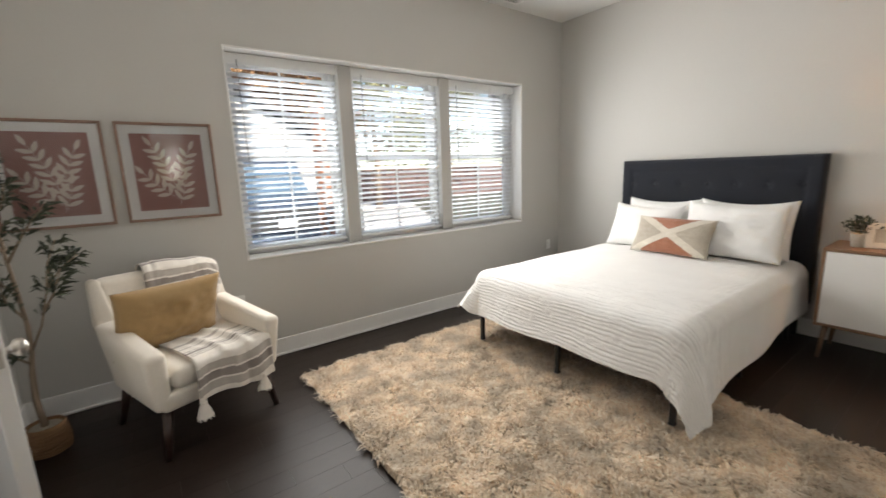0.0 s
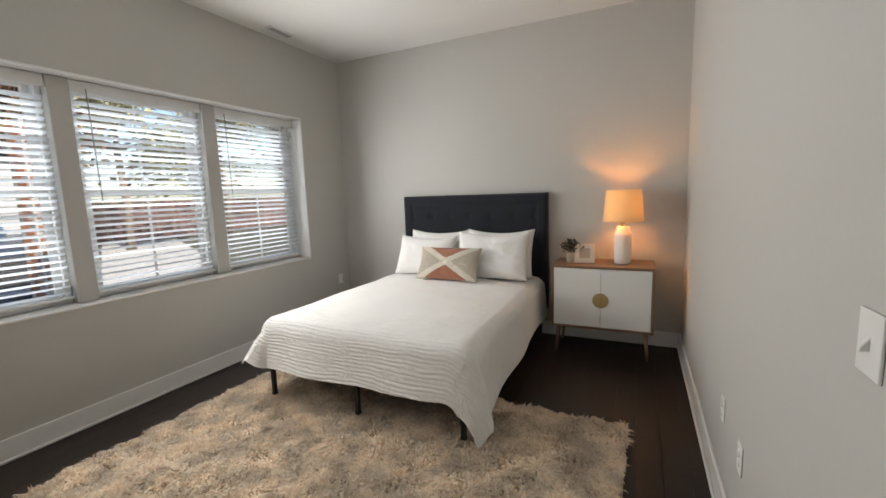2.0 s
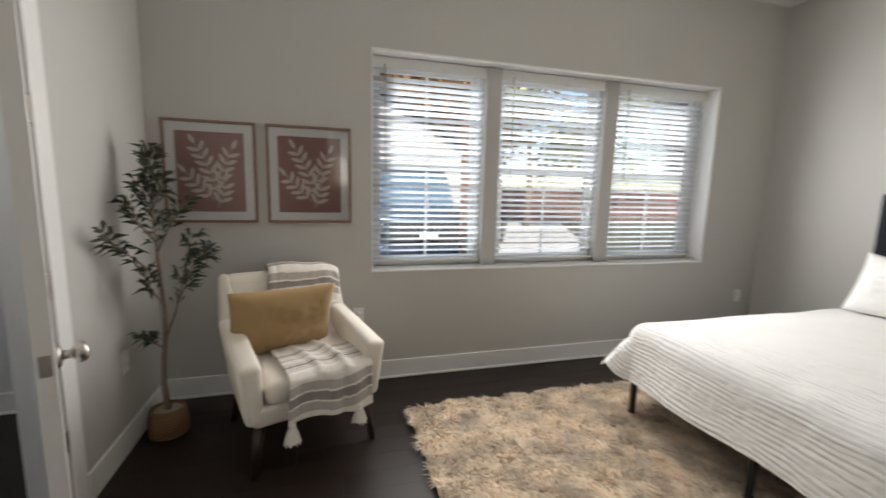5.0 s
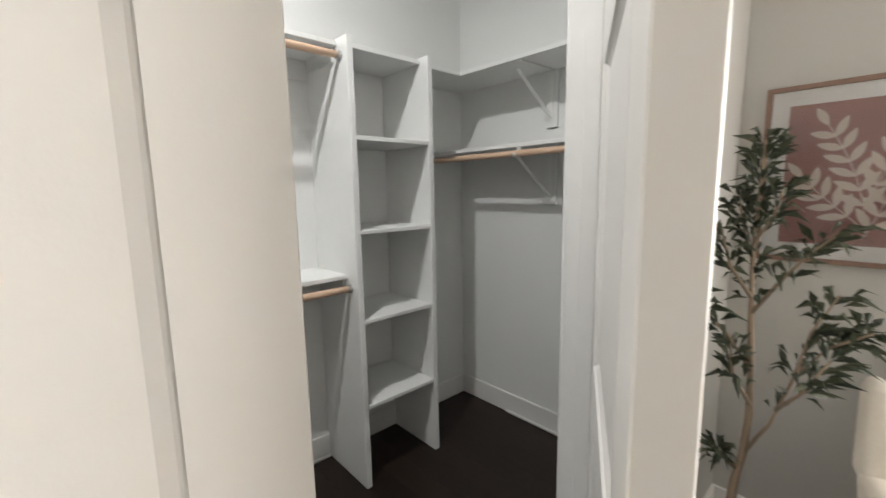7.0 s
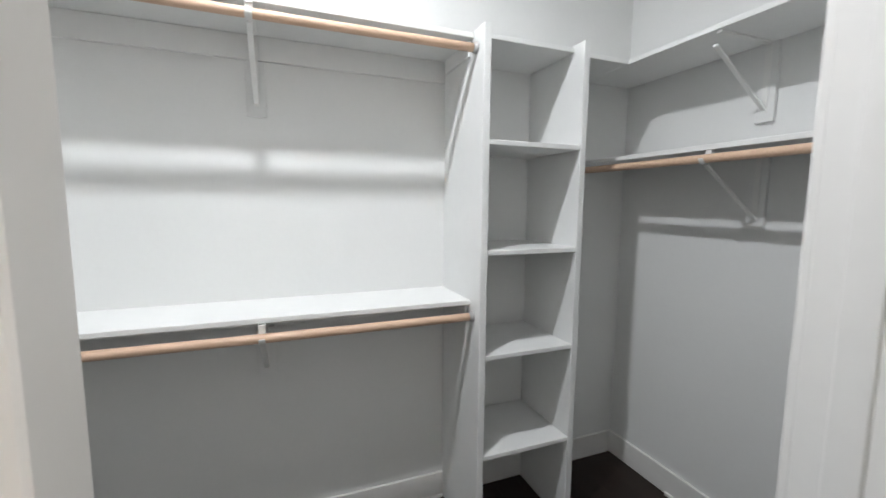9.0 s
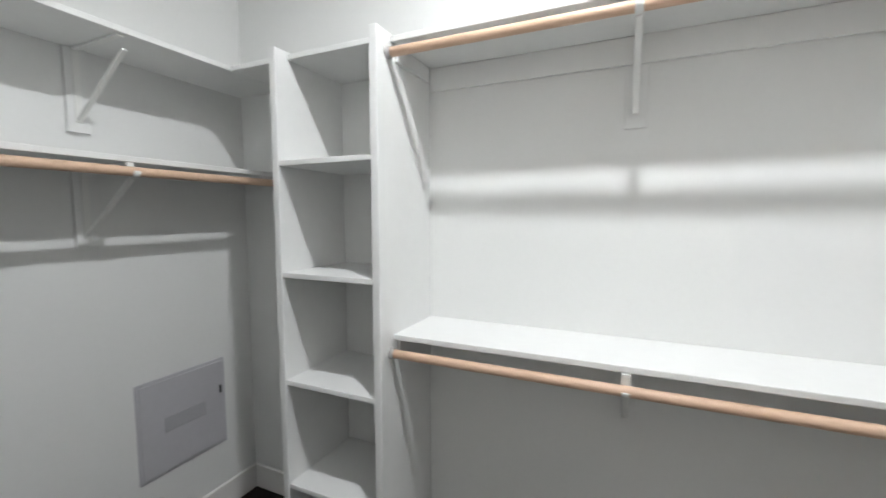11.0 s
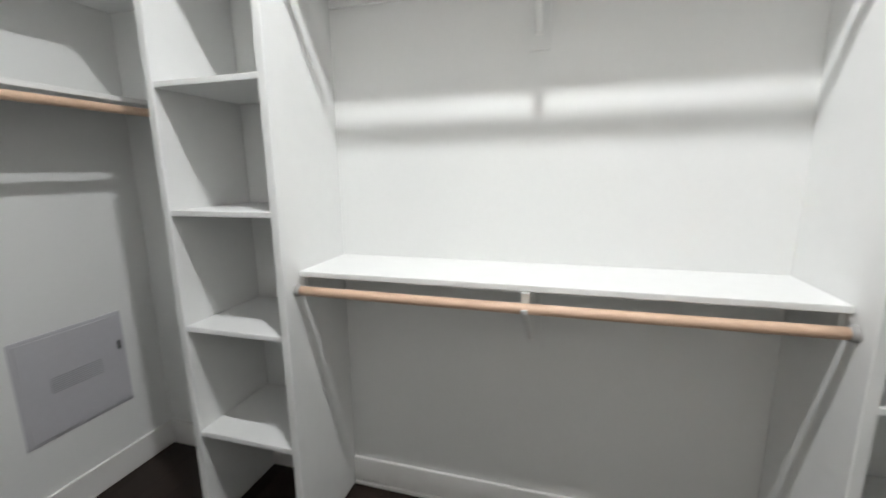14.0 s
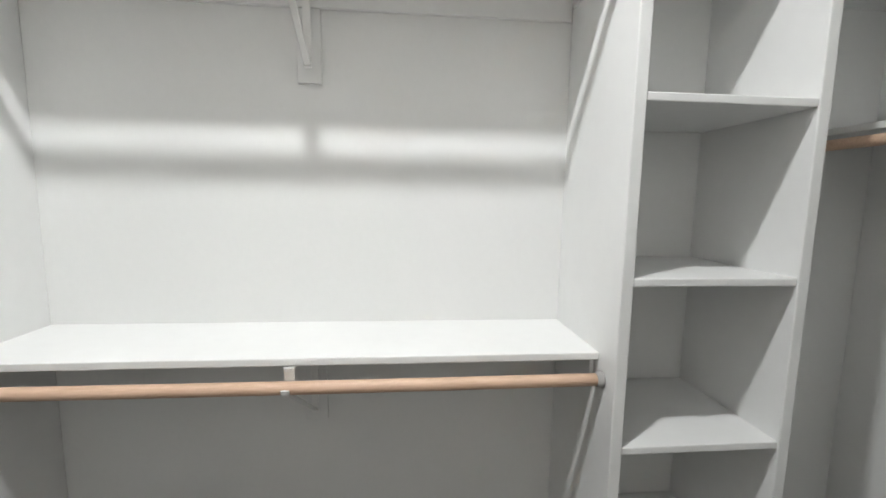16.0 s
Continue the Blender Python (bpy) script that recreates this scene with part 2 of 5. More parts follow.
def lathe(profile, steps=24, cap=True):
    bm = bmesh.new()
    rings = []
    for r, z in profile:
        rings.append([bm.verts.new((r * math.cos(2 * math.pi * i / steps), r * math.sin(2 * math.pi * i / steps), z)) for i in range(steps)])
    for lo, hi in zip(rings, rings[1:]):
        for i in range(steps):
            bm.faces.new((lo[i], lo[(i + 1) % steps], hi[(i + 1) % steps], hi[i]))
    if cap:
        bm.faces.new(rings[0][::-1])
        bm.faces.new(rings[-1])
    return bm


def tube(points, radii, sides=8):
    """A round stem along points."""
    bm = bmesh.new()
    rings = []
    pts = [Vector(p) for p in points]
    for i, p in enumerate(pts):
        d = (pts[min(i + 1, len(pts) - 1)] - pts[max(i - 1, 0)]).normalized()
        u = d.orthogonal().normalized()
        w = d.cross(u)
        r = radii[i] if isinstance(radii, (list, tuple)) else radii
        rings.append([bm.verts.new(p + r * (math.cos(6.2832 * k / sides) * u + math.sin(6.2832 * k / sides) * w)) for k in range(sides)])
    for lo, hi in zip(rings, rings[1:]):
        off = min(range(sides), key=lambda s: (lo[0].co - hi[s].co).length)
        for k in range(sides):
            bm.faces.new((lo[k], lo[(k + 1) % sides], hi[(k + 1 + off) % sides], hi[(k + off) % sides]))
    bm.faces.new(rings[0][::-1])
    bm.faces.new(rings[-1])
    return bm


def join(*bms):
    """Several bodies as one mesh."""
    out = bmesh.new()
    for bm in bms:
        me = bpy.data.meshes.new("t")
        bm.to_mesh(me)
        bm.free()
        out.from_mesh(me)
        bpy.data.meshes.remove(me)
    return out


def moved(bm, m):
    bmesh.ops.transform(bm, matrix=m, verts=bm.verts)
    return bm


def sheet(x0, x1, y, z0, z1):
    """One upright pane."""
    bm = bmesh.new()
    bm.faces.new([bm.verts.new(c) for c in ((x0, y, z0), (x1, y, z0), (x1, y, z1), (x0, y, z1))])
    return bm


def smooth(bm):
    for f in bm.faces:
        f.smooth = True
    return bm


def mesh_of(name, bm, *mats):
    bmesh.ops.recalc_face_normals(bm, faces=bm.faces)
    me = bpy.data.meshes.new(name)
    bm.to_mesh(me)
    bm.free()
    for m in mats:
        me.materials.append(m)
    return me


def part(name, bm, material, parent, label=""):
    mats = material if isinstance(material, (list, tuple)) else [material]
    ob = new(name, mesh_of(name, bm, *mats))
    ob.parent = parent
    return tagged(ob, label)


def thing(name, label, category, group="", at=(0, 0, 0), turn=0.0, kind=""):
    ob = new(name)
    ob.matrix_world = pose(*at, 0, 0, turn)
    ob.empty_display_size = 0.1
    return tagged(ob, label, category, group, kind)


def setting(name, bm, material, label=""):
    mats = material if isinstance(material, (list, tuple)) else [material]
    return tagged(new(name, mesh_of(name, bm, *mats)), label, kind="structure")


# ---- the rooms ----
XE, YS, H = 4.92, -3.66, 3.03          # bedroom: east wall, south wall, ceiling
CW, CN, CS = -1.555, 0.03, -3.62       # closet: west, north, south walls
WT = 0.12                              # thickness of the wall between them
WX0, WX1, WZ0, WZ1 = 1.315, 4.265, 0.797, 2.305   # window recess
DY0, DY1, DH = -2.543, -1.04, 2.45      # closet opening
EX0, EX1 = 0.45, 1.36                  # entry opening in the south wall

setting("ceiling", block((CW - 0.1, YS - 3.0, H), (XE + 0.12, 0.3, H + 0.1)), CEIL, "white painted ceiling")
setting("wall_east", block((XE, YS - 0.12, 0), (XE + 0.12, 0.268, H)), WALL, "greige painted wall behind the bed")
setting("wall_south", join(block((-WT, YS - 0.12, 0), (EX0, YS, H)), block((EX1, YS - 0.12, 0), (XE, YS, H)), block((EX0, YS - 0.12, 2.45), (EX1, YS, H))), WALL, "greige painted wall with the entry opening")
setting("wall_north", join(block((-WT, 0, 0), (WX0, 0.268, H)), block((WX1, 0, 0), (XE, 0.268, H)), block((WX0, 0, 0), (WX1, 0.268, WZ0)), block((WX0, 0, WZ1), (WX1, 0.268, H))), WALL, "greige painted window wall")
setting("wall_west", join(block((-WT, DY1 + 0.018, 0), (0, 0, H)), block((-WT, YS, 0), (0, DY0 - 0.018, H)), block((-WT, DY0 - 0.018, DH + 0.018), (0, DY1 + 0.018, H))), WALL, "greige painted wall with the closet opening")
# the closet's own faces
setting("closet_wall_west", block((CW - 0.1, CS - 0.1, 0), (CW, CN + 0.1, H)), CLOSET_WALL, "white painted closet back wall")
setting("closet_wall_north", block((CW, CN, 0), (-WT, CN + 0.1, H)), CLOSET_WALL, "white painted closet end wall")
setting("closet_wall_south", block((CW, CS - 0.1, 0), (-WT - 0.006, CS, H)), CLOSET_WALL, "white painted closet end wall with a panel")
setting("closet_wall_east", join(block((-WT - 0.006, DY1 + 0.018, 0), (-WT, CN, H)), block((-WT - 0.006, CS, 0), (-WT, DY0 - 0.018, H)), block((-WT - 0.006, DY0 - 0.018, DH + 0.018), (-WT, DY1 + 0.018, H))), CLOSET_WALL, "white painted closet front wall")
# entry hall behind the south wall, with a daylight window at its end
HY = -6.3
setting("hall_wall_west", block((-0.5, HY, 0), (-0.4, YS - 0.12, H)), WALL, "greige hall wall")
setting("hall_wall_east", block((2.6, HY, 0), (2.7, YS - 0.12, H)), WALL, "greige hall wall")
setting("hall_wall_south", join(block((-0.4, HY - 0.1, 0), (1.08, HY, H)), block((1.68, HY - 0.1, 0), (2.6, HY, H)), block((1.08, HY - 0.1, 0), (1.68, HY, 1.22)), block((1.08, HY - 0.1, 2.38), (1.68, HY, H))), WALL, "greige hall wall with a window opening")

# white returns of the window recess and wide drywall posts between the windows
RD = 0.205
setting("trim_window_head", block((WX0 + 0.012, -0.002, WZ1 - 0.012), (WX1 - 0.012, RD, WZ1 - 0.0005)), TRIM, "white return above the windows")
setting("trim_window_stool", block((WX0 + 0.012, -0.006, WZ0 + 0.0005), (WX1 - 0.012, RD, WZ0 + 0.014), 0.003), TRIM, "white sill board below the windows")
for x0, x1 in ((WX0 + 0.0005, WX0 + 0.012), (WX1 - 0.012, WX1 - 0.0005)):
    setting("trim_window_return", block((x0, -0.002, WZ0 + 0.0005), (x1, RD, WZ1 - 0.0005)), TRIM, "white return beside the windows")
BAYS = ((WX0 + 0.014, 2.178), (2.302, 3.213), (3.339, WX1 - 0.014))
for x0, x1 in ((2.180, 2.300), (3.215, 3.337)):
    setting("trim_window_post", block((x0, 0.105, WZ0 + 0.0145), (x1, RD + 0.05, WZ1 - 0.0125), 0.004), WALL, "greige post between two windows")


def window(i, x0, x1):
    """A white double-hung window with one bar up each sash."""
    z0, z1, y = WZ0 + 0.015, WZ1 - 0.013, RD
    w = tagged(new("window_%d" % i), "white vinyl double-hung window with a blind", "window", kind="structure")
    zm = 1.545
    part("window_frame", join(block((x0, y - 0.03, z0), (x0 + 0.035, y + 0.06, z1), 0.004), block((x1 - 0.035, y - 0.03, z0), (x1, y + 0.06, z1), 0.004),
                              block((x0 + 0.035, y - 0.03, z1 - 0.035), (x1 - 0.035, y + 0.06, z1), 0.004), block((x0 + 0.035, y - 0.03, z0), (x1 - 0.035, y + 0.06, z0 + 0.03), 0.004)), TRIM, w)
    a, b = x0 + 0.035, x1 - 0.035
    for name, lo, hi, yy in (("upper_sash", zm - 0.02, z1 - 0.035, y + 0.030), ("lower_sash", z0 + 0.03, zm + 0.025, y - 0.004)):
        s = part(name, join(block((a, yy, lo), (a + 0.04, yy + 0.03, hi), 0.003), block((b - 0.04, yy, lo), (b, yy + 0.03, hi), 0.003), block((a + 0.04, yy, hi - 0.042), (b - 0.04, yy + 0.03, hi), 0.003),
                            block((a + 0.04, yy, lo), (b - 0.04, yy + 0.03, lo + 0.042), 0.003), block(((a + b) / 2 - 0.008, yy + 0.009, lo + 0.042), ((a + b) / 2 + 0.008, yy + 0.021, hi - 0.042))), TRIM, w)
        g = part("pane", sheet(a + 0.04, b - 0.04, yy + 0.015, lo + 0.042, hi - 0.042), GLASS, s, "clear window glass")
        g.visible_shadow = False


for i, (x0, x1) in enumerate(BAYS):
    window(i + 1, x0, x1)


def run(name, label, pts_lo, pts_hi, height=0.138, depth=0.015):
    """A baseboard along an axis: a flat board with an eased top and a small shoe."""
    (xa, ya), (xb, yb) = pts_lo, pts_hi
    bm = block((xa, ya, 0.001), (xb, yb, height), 0.003)
    ob = setting(name, bm, TRIM, label)
    return ob


B = 0.015
for a, b in (((0.0005, -B), (XE - 0.0005, -0.0005)), ((XE - B, YS + 0.0005), (XE - 0.0005, -B - 0.001)), ((EX1 + 0.09, YS + 0.0005), (XE - B - 0.001, YS + B)), ((0.0005, YS + 0.0005), (EX0 - 0.09, YS + B)),
             ((0.0005, DY1 + 0.115), (B, -B - 0.001)), ((0.0005, YS + B + 0.001), (B, DY0 - 0.115))):
    run("baseboard", "white painted baseboard", a, b)
for a, b in (((CW + 0.0005, CN - B), (-WT - 0.007, CN - 0.0005)), ((CW + 0.0005, CS + 0.0005), (-WT - 0.007, CS + B)), ((CW + 0.0005, CS + B + 0.001), (CW + B, CN - B - 0.001))):
    run("baseboard", "white painted closet baseboard", a, b, 0.13)
# quarter-round shoe at the window wall and the south wall
for a, b in (((0.02, -B - 0.013), (XE - 0.02, -B - 0.0005)), ((EX1 + 0.09, YS + B + 0.0005), (XE - 0.02, YS + B + 0.013))):
    setting("trim_shoe", block((a[0], a[1], 0.001), (b[0], b[1], 0.02), 0.006, 2), TRIM, "white shoe moulding")

for a, b in (((CW + 0.40, CN - B - 0.012), (-WT - 0.007, CN - B - 0.0005)), ((CW + 0.40, CS + B + 0.0005), (-WT - 0.007, CS + B + 0.012)), ((CW + B + 0.0005, -2.55), (CW + B + 0.012, -1.03))):
    setting("trim_shoe", block((a[0], a[1], 0.001), (b[0], b[1], 0.019), 0.005, 2), TRIM, "white shoe moulding in the closet")

# closet door casing and jambs
for y0, y1 in ((DY1 + 0.006, DY1 + 0.098), (DY0 - 0.098, DY0 - 0.006)):
    setting("trim_casing", block((0.0005, y0, 0.001), (0.018, y1, DH + 0.098), 0.004, 2), TRIM, "white door casing")
    setting("trim_casing", block((-WT - (0.024 if y0 > -2 else 0.038), y0, 0.001), (-WT - 0.0065, y1, DH + 0.098), 0.004, 2), TRIM, "white door casing")
setting("trim_casing", block((0.0005, DY0 - 0.005, DH + 0.006), (0.018, DY1 + 0.005, DH + 0.098), 0.004, 2), TRIM, "white door casing")
setting("trim_casing", block((-WT - 0.024, DY0 - 0.005, DH + 0.006), (-WT - 0.0065, DY1 + 0.005, DH + 0.098), 0.004, 2), TRIM, "white door casing")
for y0, y1, s0, s1 in ((DY1, DY1 + 0.017, DY1 - 0.011, DY1 - 0.0005), (DY0 - 0.017, DY0, DY0 + 0.0005, DY0 + 0.011)):
    setting("trim_jamb", block((-WT - 0.006, y0, 0.001), (-0.0005, y1, DH), 0.001), TRIM, "white door jamb")
    setting("trim_stop", block((-0.085, s0, 0.001), (-0.042, s1, DH - 0.002), 0.002), TRIM, "white door stop")
setting("trim_jamb", block((-WT - 0.006, DY0 - 0.017, DH), (-0.0005, DY1 + 0.017, DH + 0.017), 0.001), TRIM, "white door head jamb")
# entry opening casing
for x0, x1 in ((EX0 - 0.09, EX0 - 0.005), (EX1 + 0.005, EX1 + 0.09)):
    setting("trim_casing", block((x0, YS + 0.0005, 0.001), (x1, YS + 0.018, 2.54), 0.004, 2), TRIM, "white door casing")


def leaf(i, label, hinge, turn, side):
    """A three-panel door leaf; local x runs from the hinge, side is the way of the bedroom face."""
    wd, th, top = 0.732, 0.042, 2.43
    d = tagged(new("door_%d" % i), label, "door", kind="structure")
    d.matrix_world = pose(hinge[0], hinge[1], 0, 0, 0, turn)
    ya, yb = sorted((-side * 0.008, -side * (0.008 + th)))
    x0, x1, st = 0.004, wd, 0.112
    for a, b in ((x0, x0 + st), (x1 - st, x1)):
        part("stile", block((a, ya, 0.012), (b, yb, top), 0.002), DOOR, d)
    rails = ((0.012, 0.24), (0.945, 1.05), (1.67, 1.775), (2.31, top))
    for lo, hi in rails:
        part("rail", block((x0 + st, ya, lo), (x1 - st, yb, hi)), DOOR, d)
    for (_, lo), (hi, _) in zip(rails, rails[1:]):
        bm = bmesh.new()
        for y, s in ((ya, 1), (yb, -1)):
            rings = []
            for k, dep in ((0.0, 0.0), (0.004, 0.004), (0.018, 0.010), (0.022, 0.010)):
                rings.append([bm.verts.new((px, y + s * dep, pz)) for px, pz in ((x0 + st + k, lo + k), (x1 - st - k, lo + k), (x1 - st - k, hi - k), (x0 + st + k, hi - k))])
            for p, q in zip(rings, rings[1:]):
                for j in range(4):
                    bm.faces.new((p[j], p[(j + 1) % 4], q[(j + 1) % 4], q[j]))
            bm.faces.new(rings[-1])
        part("panel", bm, DOOR, d)
    kx, kz = wd - 0.066, (0.936 if side > 0 else 0.978)
    for y, s in (((yb, 1),) if side > 0 else ((ya, -1),)):
        knob = lathe([(0.0, 0), (0.033, 0.0), (0.033, 0.004), (0.026, 0.010), (0.012, 0.014), (0.011, 0.030), (0.016, 0.034), (0.026, 0.042), (0.0285, 0.052), (0.026, 0.060), (0.016, 0.066), (0.0, 0.068)], 28, False)
        part("door_knob", smooth(moved(knob, Matrix.Translation((kx, y, kz)) @ pose(0, 0, 0, 90 if s < 0 else -90))), NICKEL, d, "satin nickel round door knob")
    part("latch_plate", block((wd - 0.0005, (ya + yb) / 2 - 0.012, kz - 0.028), (wd + 0.0015, (ya + yb) / 2 + 0.012, kz + 0.028), 0.0005), NICKEL, d, "satin nickel latch plate")
    for z in (0.367, 0.997, 1.639, 2.28):
        pin = moved(lathe([(0.0065, z - 0.045), (0.0065, z + 0.045)], 10), Matrix.Translation((0, 0, 0)))
        tips = moved(lathe([(0.004, z - 0.05), (0.0075, z - 0.046), (0.0075, z + 0.046), (0.004, z + 0.05)], 10), Matrix.Translation((0, 0, 0)))
        plate = block((0.0015, min(-side * 0.006, -side * 0.036), z - 0.044), (0.0036, max(-side * 0.006, -side * 0.036), z + 0.044))
        part("hinge", join(pin, tips, plate), NICKEL, d, "satin nickel door hinge")
    return d


leaf(1, "white three-panel closet door standing half open", (0.010, DY1 - 0.003), -90 + 28.8, 1)
leaf(2, "white three-panel closet door almost shut", (0.010, DY0 + 0.003), 90 - 3.2, -1)

# ---- closet fittings ----
SD, BT = 0.305, 0.02       # shelf depth, board thickness
FX = -1.172                # front of the towers
CX = CW + 0.0005


def tower(label, y0, y1):
    """A tall open unit between two upright boards."""
    t = thing("shelf_tower", label, "shelf unit", "closet towers")
    th = 0.03
    for a in (y0, y1 - th):
        part("side_panel", block((CX, a, 0.001), (FX, a + th, 2.08), 0.003, 2), SHELF, t)
    for z in (0.420, 0.840, 1.257, 1.673, 2.070):
        part("shelf", block((CX + 0.002, y0 + th + 0.0003, z - BT), (FX - (0.06 if z > 2 else 0.002), y1 - th - 0.0003, z), 0.003, 2), SHELF, t)
    return t


TN = (-1.027, -0.555)
TS = (-3.018, -2.553)
tower("white painted open shelf tower with five shelves", *TN)
tower("white painted open shelf tower with five shelves", *TS)


def bracket(label, at, turn, group, hook=True):
    """A white steel shelf-and-rod bracket on a wall block; local y points away from the wall, z 0 is the shelf's underside."""
    b = thing("shelf_bracket", label, "bracket", group, at, turn)
    if turn == -90:
        part("wall_block", block((-0.034, -0.0138, -0.295), (0.034, -0.003, -0.092), 0.0012), CLOSET_WALL, b)
    else:
        part("wall_block", block((-0.034, 0.0005, -0.295), (0.034, 0.0162, -0.001), 0.0015), CLOSET_WALL, b)
    part("arm", join(block((-0.011, 0.017, -0.009), (0.011, SD - 0.012, -0.001), 0.001), block((-0.011, 0.0165, -0.26), (0.011, 0.021, -0.009), 0.001)), PLASTIC, b)
    c, rz = (SD + 0.001, -0.042) if turn == -90 else (SD + 0.016, -0.031)
    lo, hi = Vector((0, 0.021, -0.25)), Vector((0, c - 0.010, rz - 0.022))
    d = (hi - lo).normalized()
    part("brace", moved(block((-0.009, -0.004, 0), (0.009, 0.004, (hi - lo).length), 0.002), Matrix.Translation(lo) @ d.to_track_quat("Z", "X").to_matrix().to_4x4() @ pose(0, 0, 0, 0, 0, 90)), PLASTIC, b)
    if hook:
        cup = tube([(0, 0.0195 * math.cos(a), 0.0195 * math.sin(a)) for a in [math.pi + k * math.pi / 8 for k in range(9)]], 0.0032, 6)
        part("hook", join(block((-0.012, c - 0.023, rz), (0.012, c - 0.0185, -0.001), 0.001), moved(cup, Matrix.Translation((0, c, rz)) @ Matrix.Diagonal((3.4, 1, 1, 1)))), PLASTIC, b)
    return b


def rod(label, a, b, group):
    """A turned rod with white end sockets."""
    a, b = Vector(a), Vector(b)
    r = thing("closet_rod", label, "rod", group, a)
    d = b - a
    n = 14
    part("pole", smooth(tube([d * (k / n) + Vector((0, 0, -0.0022 * math.sin(math.pi * k / n))) for k in range(n + 1)], 0.0158, 18)), ROD, r)
    u = d.normalized()
    for p, s in ((Vector(), 1), (d, -1)):
        part("rod_socket", smooth(tube([p, p + u * s * 0.004, p + u * s * 0.0045, p + u * s * 0.016], [0.0215, 0.0205, 0.0195, 0.0185], 20)), ROD_CUP, r, "grey rod socket")
    return r


def shelf(label, lo, hi, group):
    s = tagged(new("closet_shelf", mesh_of("closet_shelf", block(lo, hi, 0.003, 2), SHELF)), label, "shelf", group)
    return s


UP, LOW = 2.070, 1.050
# long double-hang bay between the towers
y0, y1 = TS[1] + 0.0005, TN[0] - 0.0005
for z in (UP, LOW):
    shelf("long white painted shelf board above a rod", (CX, y0, z - BT), (CW + SD - 0.004, y1, z), "long shelves")
    tagged(new("shelf_cleat", mesh_of("shelf_cleat", block((CX, y0 + 0.004, z - BT - 0.09), (CX + 0.014, y1 - 0.004, z - BT - 0.0005), 0.002), SHELF)), "white painted cleat under the long shelf", "cleat", "cleats")
    for yy in (y0, y1 - 0.012):
        tagged(new("shelf_cleat", mesh_of("shelf_cleat", block((CW + 0.03, yy, z - BT - 0.06), (CW + SD - 0.03, yy + 0.012, z - BT - 0.0005), 0.002), SHELF)), "short white painted end cleat under a shelf", "cleat", "cleats")
    rod("pale wooden closet rod under a white shelf", (CW + SD + 0.016, y0 + 0.0005, z - BT - 0.042), (CW + SD + 0.016, y1 - 0.0005, z - BT - 0.042), "closet rods")
    bracket("white steel bracket holding shelf and rod", (CX + 0.0145, -1.796, z - BT), -90, "shelf brackets")
# end walls: two shelves each, a rod under the lower one
for yw, s, ty, UP, MID in ((CN, -1, TN[1], 2.070, 1.655), (CS, 1, TS[0], 2.082, 1.669)):
    ya, yb = sorted((yw + s * 0.0005, yw + s * SD))
    shelf("white painted end-wall shelf board", (CX, ya, UP - BT), (-WT - 0.03, yb, UP), "end shelves")
    za, zb = sorted((yw + s * (SD + 0.0005), ty - s * 0.0005))
    shelf("short white painted corner shelf board", (CX, za, UP - BT), (CW + SD - 0.004, zb, UP), "corner shelves")
    shelf("white painted end-wall shelf board above a rod", (CX, ya, MID - BT), (-WT - 0.03, yb, MID), "end shelves")
    yr = yw + s * (SD + 0.016)
    rod("pale wooden closet rod on the end wall", (CX + 0.001, yr, MID - BT - 0.030), (-WT - 0.008, yr, MID - BT - 0.030), "closet rods")
    for z in (UP, MID):
        bracket("white steel bracket on a white wall block", (-0.855, yw + s * 0.0005, z - BT), 0 if s > 0 else 180, "shelf brackets", z < 2)

# metal panel low on the south wall
pn = thing("access_panel", "grey enamelled metal panel door set in the closet wall", "panel", at=(-1.182, CS + 0.0005, 0.56))
part("flange", block((-0.203, 0, -0.216), (0.203, 0.005, 0.216), 0.002), PANEL, pn)
part("panel_door", block((-0.190, 0.0052, -0.203), (0.190, 0.010, 0.203), 0.002), PANEL, pn)
# ribs in a darker grey than the panel draw its thin dark lines
for k in range(8):
    part("louvre", block((-0.095, 0.0102, -0.030 + 0.0085 * k), (0.095, 0.0122, -0.026 + 0.0085 * k)), LOUVRE, pn, "pressed louvre rib")
part("latch", block((-0.178, 0.0102, 0.045), (-0.168, 0.016, 0.085), 0.002), SHADOW_GAP, pn, "dark latch")

# flush ceiling lamp over the closet
cl = thing("ceiling_lamp", "round white flush ceiling lamp over the closet", "lamp", at=(-0.62, -1.80, H - 0.0005))
part("lamp_base", smooth(lathe([(0.02, 0), (0.15, 0), (0.155, -0.015), (0.155, -0.045), (0.14, -0.06), (0.02, -0.06)], 32)), TRIM, cl)


def wall_plate(name, label, at, turn, kind):
    """An outlet or a switch; local y points out of the wall."""
    w = thing(name, label, name.split("_")[-1], "", at, turn)
    wd = 0.036 if kind == "outlet" else 0.042
    part("plate", block((-wd, 0, -0.058), (wd, 0.006, 0.058), 0.0025, 2), PLASTIC, w)
    if kind == "outlet":
        for z in (-0.02, 0.02):
            part("socket", smooth(moved(lathe([(0.0165, 0), (0.0165, 0.0025)], 20), Matrix.Translation((0, 0.0062, z)) @ pose(0, 0, 0, -90))), PLASTIC, w)
    else:
        part("toggle", hexa([(-0.005, 0.006, -0.012), (0.005, 0.006, -0.012), (0.005, 0.006, 0.012), (-0.005, 0.006, 0.012), (-0.004, 0.020, -0.016), (0.004, 0.020, -0.016), (0.004, 0.018, -0.006), (-0.004, 0.018, -0.006)], 0.001, 1), PLASTIC, w)
    return w


